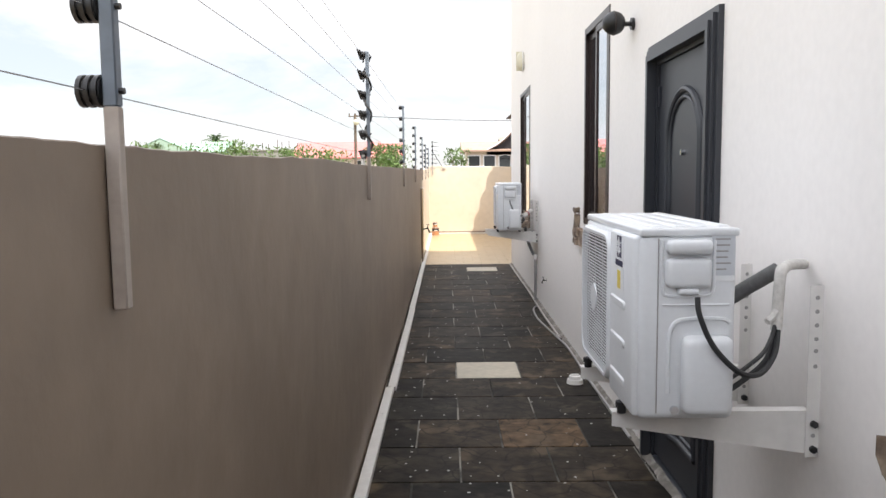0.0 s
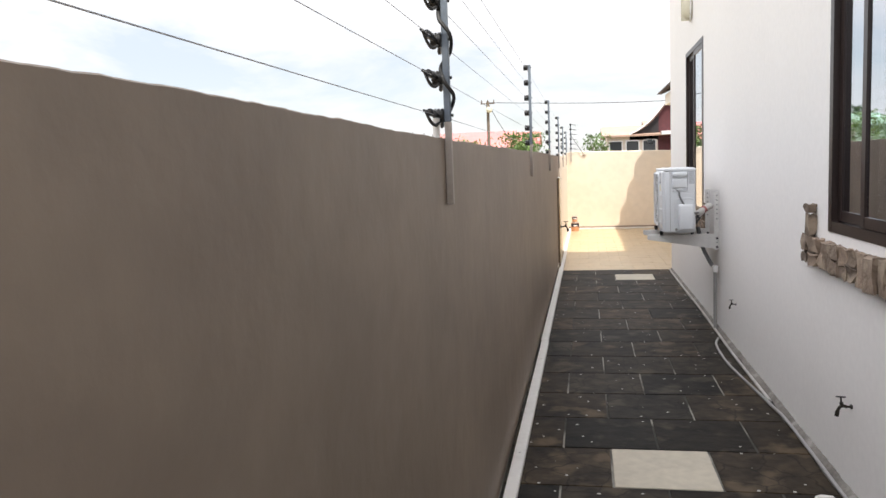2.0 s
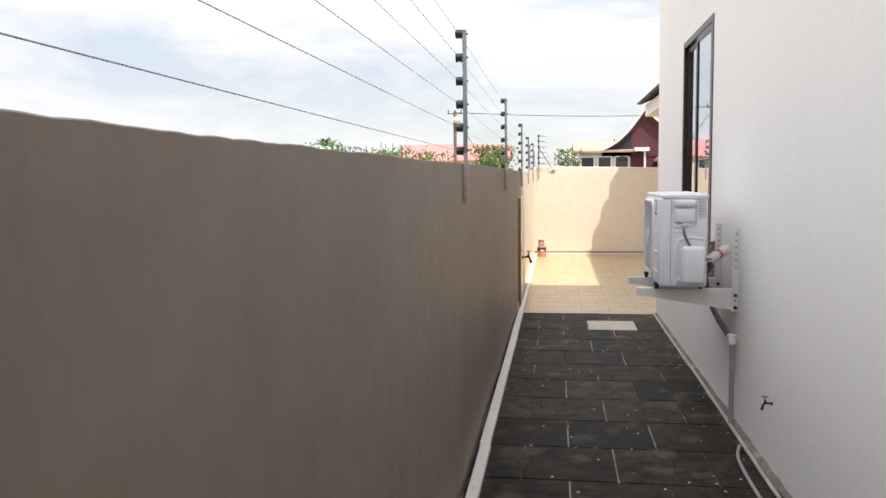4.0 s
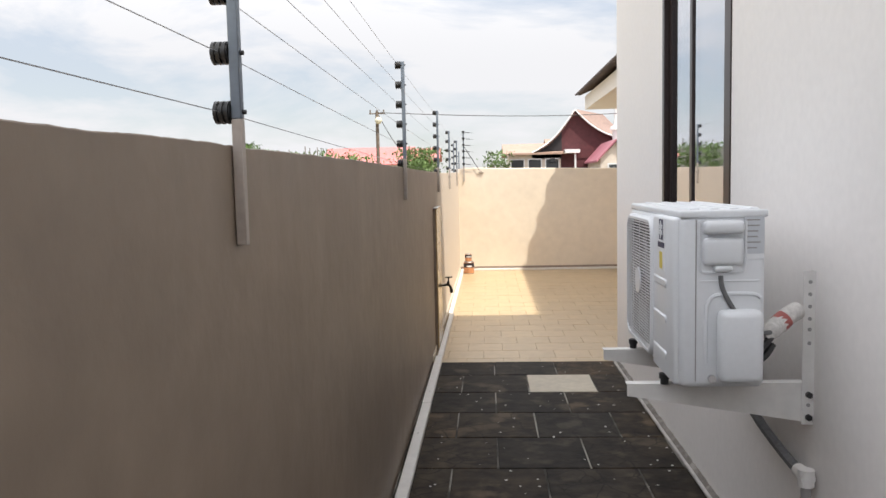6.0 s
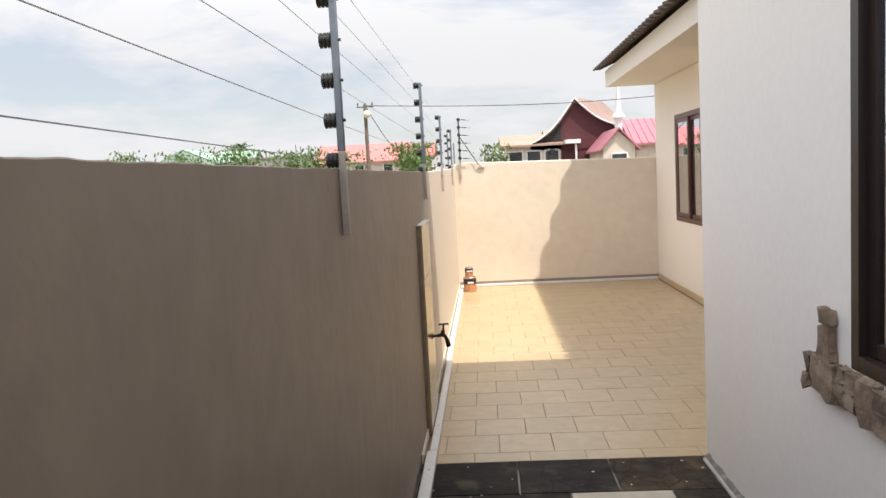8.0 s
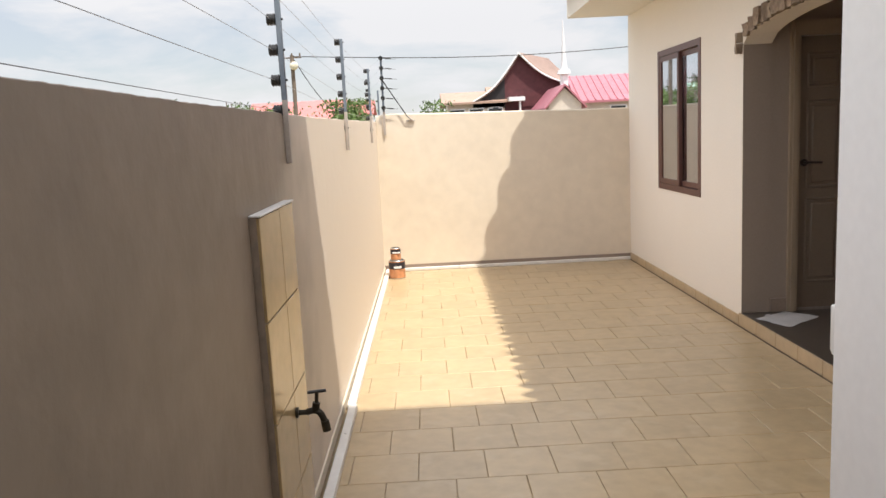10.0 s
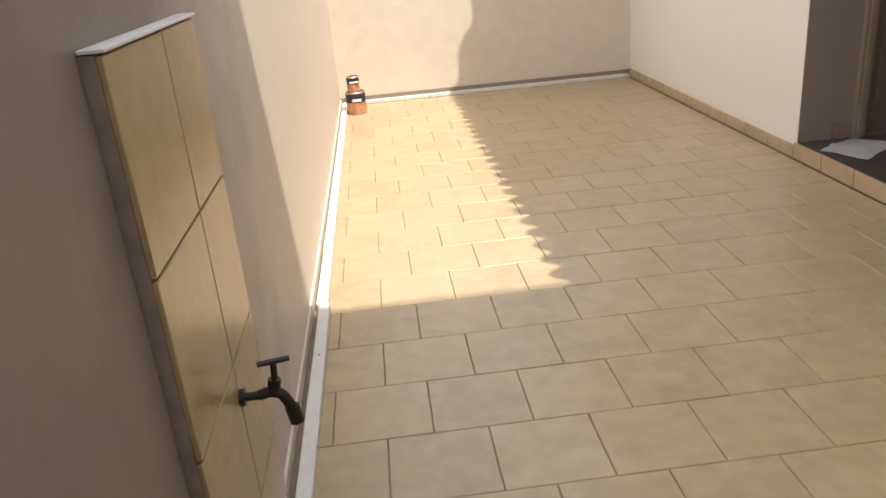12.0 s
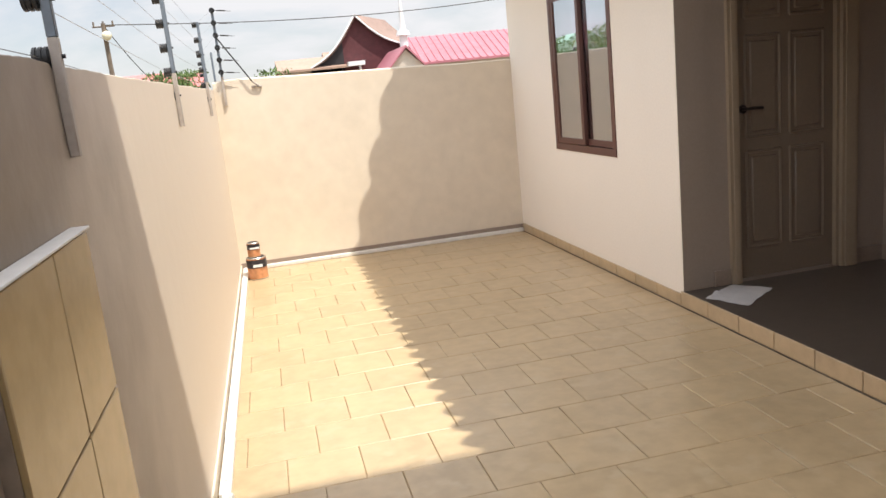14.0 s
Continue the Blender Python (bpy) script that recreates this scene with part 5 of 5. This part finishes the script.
def gabled_house(name, x0, x1, y0, y1, eave, ridge, roof_mat, wall_mat, label, along="x", over=0.4, windows=3):
    """A plain house with a pitched roof whose ridge runs along x or y."""
    h = thing(name, ((x0 + x1) / 2, (y0 + y1) / 2, GZ), label, "house", "far houses")
    bm = bmesh.new()
    box(bm, x0, x1, y0, y1, GZ, eave)
    ym, xm = (y0 + y1) / 2, (x0 + x1) / 2
    if along == "y":
        for y in (y0, y1 - 0.1):
            a = [bm.verts.new(p) for p in ((x0, y, eave), (x1, y, eave), (xm, y, ridge - 0.1))]
            bm.faces.new(a)
    else:
        for x in (x0, x1):
            bm.faces.new([bm.verts.new(p) for p in ((x, y0, eave), (x, y1, eave), (x, ym, ridge - 0.1))])
    part("wall", bm, wall_mat, h, soft=False)
    bm = bmesh.new()
    t = 0.12
    drop = (ridge - eave) * over / ((y1 - y0) / 2 if along == "x" else (x1 - x0) / 2)
    if along == "x":
        prof = [(y0 - over, eave - drop), (ym, ridge), (y1 + over, eave - drop)]
        ends = (x0 - over, x1 + over)
        put = lambda e, p, dz: (e, p[0], p[1] + dz)
    else:
        prof = [(x0 - over, eave - drop), (xm, ridge), (x1 + over, eave - drop)]
        ends = (y0 - over, y1 + over)
        put = lambda e, p, dz: (p[0], e, p[1] + dz)
    lo = [[bm.verts.new(put(e, p, 0)) for p in prof] for e in ends]
    hi = [[bm.verts.new(put(e, p, t)) for p in prof] for e in ends]
    for k in range(2):
        bm.faces.new((hi[0][k], hi[1][k], hi[1][k + 1], hi[0][k + 1]))
        bm.faces.new((lo[0][k], lo[0][k + 1], lo[1][k + 1], lo[1][k]))
        for e in (0, 1):
            bm.faces.new((lo[e][k], hi[e][k], hi[e][k + 1], lo[e][k + 1]))
    for k in (0, 2):
        bm.faces.new((lo[0][k], lo[1][k], hi[1][k], hi[0][k]))
    part("roof", bm, roof_mat, h, soft=False)
    for k in range(windows):
        x = x0 + (x1 - x0) * (k + 0.5) / windows
        win = block("window", x - 0.5, x + 0.5, y0 - 0.05, y0 - 0.005, eave - 1.5, eave - 0.35, M_FARWHITE, h)
        block("pane", x - 0.42, x + 0.42, y0 - 0.07, y0 - 0.052, eave - 1.42, eave - 0.43, M_FARGLASS, win)
    return h


gabled_house("red_roof_house", -16.9, -8.1, 86, 94, 3.5, 5.25, M_REDROOF, M_FARCREAM, "far house with a faded red sheet roof")
gabled_house("orange_roof_house", -8.0, -5.5, 91, 95, 4.0, 5.15, M_REDROOF, M_FARCREAM, "small far house with an orange-red roof", windows=1)
gabled_house("tan_roof_house", 1.6, 5.2, 60, 66, 3.3, 4.0, M_TANROOF, M_FARCREAM, "far house with a tan tiled roof and cream walls")
gabled_house("brown_roof_house", 5.2, 7.2, 68, 72, 3.9, 4.65, M_TANROOF, M_FARCREAM, "far house with a brown tiled roof", windows=1)
gabled_house("green_house", -61.0, -50.5, 150, 162, 6.6, 8.9, M_GREENROOF, M_GREENWALL, "pale green far house with a gabled green roof", along="y", over=0.06, windows=2)
gabled_house("green_wing_house", -50.0, -43.5, 152, 160, 6.4, 8.3, M_GREENROOF, M_GREENWALL, "pale green far house with a low roof", windows=1)
gabled_house("pink_gable_house", 7.05, 8.9, 54, 60, 2.75, 3.75, M_PINKROOF, M_FARCREAM, "small cream far house with a pink roof", along="y", over=0.25, windows=1)
pink = gabled_house("pink_roof_house", 9.35, 22.0, 56, 62, 3.0, 4.45, M_PINKROOF, M_FARCREAM, "long far house with a pink sheet roof")
bm = bmesh.new()
for k in range(30):
    cyl(bm, (9.2 + 0.43 * k, 55.6, 2.95), (9.2 + 0.43 * k, 59.0, 4.58), 0.045, seg=6)
part("roof_ribs", bm, M_PINKROOF, pink)
# roofs that show in the windows, behind the boundary wall
gabled_house("west_house", -31, -24, 14, 22, 3.4, 5.2, M_GREENROOF, M_GREENWALL, "pale green house seen over the boundary wall", along="y", windows=2)
gabled_house("west_white_house", -34, -26, 26, 33, 3.2, 4.6, M_FARWHITE, M_FARCREAM, "white-roofed house seen over the boundary wall", windows=2)


def pagoda_house():
    """A dark red gable with swept-up curved eaves and a brown roof running back from it."""
    h = thing("curved_roof_house", (6.4, 62, GZ), "dark red timber house with a curved brown roof", "house", "far houses")
    apex, left, right = Vector((6.75, 60, 6.2)), Vector((3.8, 60, 3.35)), Vector((9.5, 60, 4.3))
    back = Vector((2.7, 5.0, 0))

    def side(end, n=10):
        out = []
        for i in range(n + 1):
            u = i / n
            p = apex.lerp(end, u)
            p.z -= 0.42 * math.sin(math.pi * u) * (apex.z - end.z) / 2.6
            out.append(p)
        return out

    ls, rs = side(left), side(right)
    line = ls[::-1] + rs[1:]
    bm, dark = bmesh.new(), bmesh.new()
    for a, b in zip(line, line[1:]):
        side_bm = dark if b.x < 5.9 else bm
        side_bm.faces.new([side_bm.verts.new(p) for p in (a, b, Vector((b.x, b.y, 2.9)), Vector((a.x, a.y, 2.9)))])
    part("gable", bm, M_DARKCLAD, h, soft=False)
    part("dark_gable", dark, surface("black_cladding", (0.02, 0.017, 0.02), 0.7, grain=4, vary=0.2, bump=0), h, "black stained part of the gable", soft=False)
    bm = bmesh.new()
    box(bm, 3.5, 8.9, 60.05, 66, GZ, 3.0)
    part("wall", bm, M_DARKCLAD, h)
    for pts in (ls, rs):
        bm = bmesh.new()
        rows = [(bm.verts.new(p + Vector((0, -0.3, 0.05))), bm.verts.new(p + back + Vector((0, 0, 0.05)))) for p in pts]
        low = [(bm.verts.new(p + Vector((0, -0.3, -0.05))), bm.verts.new(p + back + Vector((0, 0, -0.05)))) for p in pts]
        for k in range(len(rows) - 1):
            bm.faces.new((rows[k][0], rows[k + 1][0], rows[k + 1][1], rows[k][1]))
            bm.faces.new((low[k][0], low[k][1], low[k + 1][1], low[k + 1][0]))
            bm.faces.new((rows[k][0], low[k][0], low[k + 1][0], rows[k + 1][0]))
        part("roof_slope", bm, M_BROWNROOF, h)
        bm = bmesh.new()
        tube(bm, [p + Vector((0, -0.34, 0)) for p in pts], 0.055, 6, 2)
        part("barge_board", bm, M_FARWHITE, h, "white barge board")
    pw = block("window", 5.0, 5.45, 59.93, 60.0, 2.62, 2.98, M_FARWHITE, h)
    block("pane", 5.05, 5.4, 59.9, 59.925, 2.66, 2.94, M_FARGLASS, pw)
    block("porch_roof", 6.0, 7.0, 59.0, 60.0, 3.25, 3.5, M_FARWHITE, h, "white porch canopy")
    bm = bmesh.new()
    cyl(bm, (6.7, 59.2, GZ), (6.7, 59.2, 3.25), 0.07)
    part("porch_post", bm, M_FARWHITE, h)
    h.location.x -= 0.6


pagoda_house()


def spire():
    s = thing("white_spire", (8.5, 57, GZ), "slim white spire on a round tower", "spire")
    bm = bmesh.new()
    cyl(bm, (8.5, 57, GZ), (8.5, 57, 3.6), 0.33, seg=20)
    part("tank", bm, surface("galvanised_tank", (0.42, 0.44, 0.46), 0.4, metal=0.5, grain=3, vary=0.1, bump=0), s, "grey metal tank")
    bm = bmesh.new()
    cyl(bm, (8.5, 57, 3.6), (8.5, 57, 4.6), 0.24, seg=12)
    cyl(bm, (8.5, 57, 4.6), (8.5, 57, 4.85), 0.42, 0.34, seg=12)
    cyl(bm, (8.5, 57, 4.85), (8.5, 57, 5.3), 0.22, 0.16, seg=10)
    part("tower", bm, M_FARWHITE, s)
    bm = bmesh.new()
    cyl(bm, (8.5, 57, 5.3), (8.5, 57, 7.7), 0.15, 0.015, seg=10)
    part("needle", bm, M_FARWHITE, s)


spire()


def utility_pole():
    p = thing("utility_pole", (-4.7, 40, GZ), "dark timber utility pole with a lamp", "utility pole")
    bm = bmesh.new()
    cyl(bm, (-4.7, 40, GZ), (-4.7, 40, 4.65), 0.09, 0.07)
    part("pole", bm, M_BARK, p)
    bm = bmesh.new()
    cyl(bm, (-5.05, 40, 4.55), (-4.35, 40, 4.55), 0.025, seg=8)
    for dx in (-0.3, 0.0, 0.3):
        cyl(bm, (-4.7 + dx, 40, 4.55), (-4.7 + dx, 40, 4.72), 0.03, seg=8)
    part("crossarm", bm, M_BARK, p)
    bm = bmesh.new()
    bmesh.ops.create_uvsphere(bm, u_segments=12, v_segments=8, radius=0.16, matrix=Matrix.Translation((-4.62, 39.85, 4.24)))
    part("lamp_head", bm, M_CREAMPL, p, "pale lamp head")
    for k, (a, b, sag) in enumerate((((-4.7, 40, 4.6), (14, 40.5, 4.85), 0.45), ((-4.7, 40, 4.6), (-4.2, 46, 2.9), 0.1))):
        bm = bmesh.new()
        a, b = Vector(a), Vector(b)
        tube(bm, [a.lerp(b, u / 8) - Vector((0, 0, sag * math.sin(math.pi * u / 8))) for u in range(9)], 0.016, 5, 2)
        tagged(part("overhead_cable", bm, M_RUBBER), "dark overhead cable strung from the utility pole", "cable", "overhead cables")


utility_pole()


def leafy(name, x, y, w, h, count, label, base=GZ):
    """A shrub: short limbs and many small leaves with gaps."""
    t = thing(name, (x, y, base), label, "shrub", "far shrubs")
    bm = bmesh.new()
    tips = []
    for k in range(7):
        a = random.uniform(0, 6.28)
        tip = Vector((x + w * 0.4 * math.cos(a), y + w * 0.3 * math.sin(a), base + (h - base) * random.uniform(0.6, 0.95)))
        cyl(bm, (x, y, base), tip, 0.05, 0.015, seg=6)
        tips.append(tip)
    part("limbs", bm, M_BARK, t)
    verts, faces = [], []
    for k in range(count):
        c = random.choice(tips)
        p = c + Vector((random.gauss(0, w * 0.22), random.gauss(0, w * 0.2), random.gauss(0, (h - base) * 0.11)))
        p.z = min(p.z, h + random.uniform(-0.2, 0.12))
        q = Euler((random.uniform(0, 6.28), random.uniform(0, 6.28), random.uniform(0, 6.28))).to_matrix()
        s = random.uniform(0.06, 0.16)
        i = len(verts)
        verts += [p + q @ Vector(v) for v in ((-s, 0, 0), (0, -s * 0.45, 0), (s, 0, 0), (0, s * 0.45, 0.02))]
        faces.append((i, i + 1, i + 2, i + 3))
    me = bpy.data.meshes.new("crown")
    me.from_pydata([tuple(v) for v in verts], [], faces)
    me.materials.append(M_LEAF)
    ob = new("crown", me)
    ob.parent = t
    ob.matrix_parent_inverse = Matrix.Translation(-t.location)
    return t


def palm(x, y, top, spread, label):
    """A short trunk and a round head of arching fronds with narrow hanging leaflets."""
    t = thing("palm_tree", (x, y, GZ), label, "palm tree", "far palms")
    bm = bmesh.new()
    c = Vector((x, y, top - spread * 0.75))
    cyl(bm, (x, y, GZ), c, 0.14, 0.08, seg=10)
    part("trunk", bm, M_BARK, t)
    for k in range(22):
        a = 2.4 * k + random.uniform(-0.2, 0.2)
        lift = 1.35 - 1.5 * k / 21 + random.uniform(-0.1, 0.1)
        reach = spread * random.uniform(0.75, 1.0)
        bm = bmesh.new()
        prev, n = c, 12
        for i in range(1, n + 1):
            u = i / n
            out = math.cos(lift) * u + 0.25 * u * u
            up = math.sin(lift) * u - 0.45 * u * u
            p = c + Vector((math.cos(a) * out, math.sin(a) * out, up)) * reach
            d = (p - prev).normalized()
            s = d.cross(Vector((0, 0, 1)))
            s = s.normalized() if s.length > 0.01 else Vector((1, 0, 0))
            ln = reach * 0.36 * math.sin(math.pi * (0.15 + 0.8 * u))
            for sg in (-1, 1):
                for q in (prev, (p + prev) / 2):
                    tip = q + s * sg * ln * 0.75 + d * ln * 0.55 - Vector((0, 0, ln * random.uniform(0.2, 0.5)))
                    bm.faces.new([bm.verts.new(v) for v in (q, q + d * reach * 0.035, tip)])
            prev = p
        part("frond", bm, M_PALM, t)
    return t


palm(-48.0, 160, 11.3, 3.4, "tall palm with feathery fronds")
palm(-55.8, 148, 8.6, 2.0, "tall palm with feathery fronds")
leafy("shrub", -4.6, 55, 2.2, 3.55, 1500, "dense green shrub beyond the wall")
leafy("shrub", -3.6, 50, 1.2, 3.0, 600, "green shrub beyond the wall")
leafy("shrub", 0.9, 56, 1.4, 3.3, 500, "light green shrub beside the far house")
for x, h in ((-17.4, 3.7), (-15.6, 3.9), (-14.2, 3.6), (-12.0, 3.4), (-10.3, 3.3), (-9.0, 3.5), (-20.6, 3.8), (-22.5, 3.7), (-7.8, 3.1)):
    leafy("shrub", x, 53 + random.uniform(-2, 2), 2.0, h, 520, "loose green shrub along the far plots")
for x, y, h in ((-21, 15, 3.4), (-20, 18, 3.0), (-22, 21, 3.6), (-21, 25, 3.3), (-20, 11, 3.2), (-21, 7, 3.5), (-22, 30, 3.4), (-20.5, 3, 3.1)):
    leafy("shrub", x, y, 3.4, h, 900, "dense green hedge shrub west of the wall")


def unfinished_building():
    b = thing("unfinished_building", (-13.2, 56, GZ), "grey block walls with bare column rods", "building")
    block("block_wall", -15.6, -10.8, 56, 56.3, GZ, 3.3, M_BLOCK, b)
    block("lintel", -15.8, -10.6, 55.9, 56.4, 3.302, 3.42, M_BLOCK, b)
    for k in range(12):
        x = -16.2 + k * 0.52 + random.uniform(-0.15, 0.15)
        bm = bmesh.new()
        cyl(bm, (x, 56.15, 3.2), (x + random.uniform(-0.05, 0.05), 56.15, random.uniform(3.8, 4.3)), 0.03, seg=6)
        part("column_rod", bm, M_BARK, b)
    b.location = (-20.5, 85, GZ)
    b.scale = (1.45, 1.0, 1.25)


unfinished_building()

# ---- paving pieces ----
def paving(name, parent, y0, y1, x0, x1, pitch_x, pitch_y, off, lift, gap, material, pick, first=0.0):
    """Half-bond rows of tiles from y0 to y1, cut at x0 and x1. pick gives another material for single tiles."""
    meshes = {}
    row = 0
    y = y0
    while y < y1 - 0.02:
        ye = min(y + (first if first and row == 0 else pitch_y), y1)
        k = math.floor((x0 - off[row % 2]) / pitch_x)
        while off[row % 2] + k * pitch_x < x1:
            a = max(x0, off[row % 2] + k * pitch_x)
            b = min(x1, off[row % 2] + (k + 1) * pitch_x)
            k += 1
            if b - a < 0.03:
                continue
            w, d = b - a - gap, ye - y - gap
            m = pick((a + b) / 2, (y + ye) / 2) or material
            key = (round(w, 3), round(d, 3), m.name)
            if key not in meshes:
                bm = bmesh.new()
                box(bm, -w / 2, w / 2, -d / 2, d / 2, -0.012, lift)
                bevel(bm, 0.0025, 1, [e for e in bm.edges if all(v.co.z > 0 for v in e.verts)])
                me = bpy.data.meshes.new(name)
                bm.to_mesh(me)
                bm.free()
                me.materials.append(m)
                meshes[key] = me
            ob = new(name, meshes[key])
            ob.location = ((a + b) / 2, (y + ye) / 2, random.uniform(-0.0008, 0.0008))
            ob.rotation_euler = (0, 0, random.uniform(-0.004, 0.004))
            ob.parent = parent
        y = ye
        row += 1


def slate_pick(x, y):
    if 0.14 < x < 0.63 and 5.05 < y < 5.55 or 0.38 < x < 0.88 and 11.41 < y < 11.90:
        return M_PALE
    if 0.38 < x < 0.88 and 3.59 < y < 4.08:
        return M_SLATEBROWN


paving("slate_tile", bpy.data.objects["floor_walk_bed"], 5.0583 - 0.4887 * 18, HY, WX, HX, 0.487, 0.4887, (0.140, -0.1035), 0.004, 0.010, M_SLATE, slate_pick)
paving("court_tile", bpy.data.objects["floor_court_bed"], HY, NY, WX + 0.05, RX - 0.022, 0.307, 0.2985, (0.216, 0.050), 0.003, 0.003, M_COURT, lambda x, y: None, 0.1335)


def skirting_row():
    """Upright tiles along the foot of the wing and the edge of the porch step."""
    base = thing("wing_skirting", (RX, 15.5, 0.0), "beige tile skirting along the wing and porch step", "skirting")
    base["kind"] = "structure"
    y = NY - 0.02
    me = {}
    while y > HY + 0.05:
        lo = max(y - 0.302, HY + 0.002)
        h = 0.08 if lo > RY - 0.2 else PZ
        key = (round(y - lo, 3), h)
        if key not in me:
            bm = bmesh.new()
            box(bm, -0.012, 0.0, -(y - lo) / 2 + 0.003, (y - lo) / 2 - 0.003, 0.004, h + (0.003 if h == PZ else 0))
            bevel(bm, 0.002, 1)
            m = bpy.data.meshes.new("skirting_tile")
            bm.to_mesh(m)
            bm.free()
            m.materials.append(M_SKIRT)
            me[key] = m
        ob = new("skirting_tile", me[key])
        ob.location = (RX - 0.0005 - base.location.x, (y + lo) / 2 - base.location.y, 0)
        ob.parent = base
        y = lo


skirting_row()

tagged(block("trim_joint", RX - 0.021, RX - 0.0128, HY, NY - 0.07, -0.003, 0.0015, M_STONEBED), "dark open joint along the skirting", "joint", kind="structure")
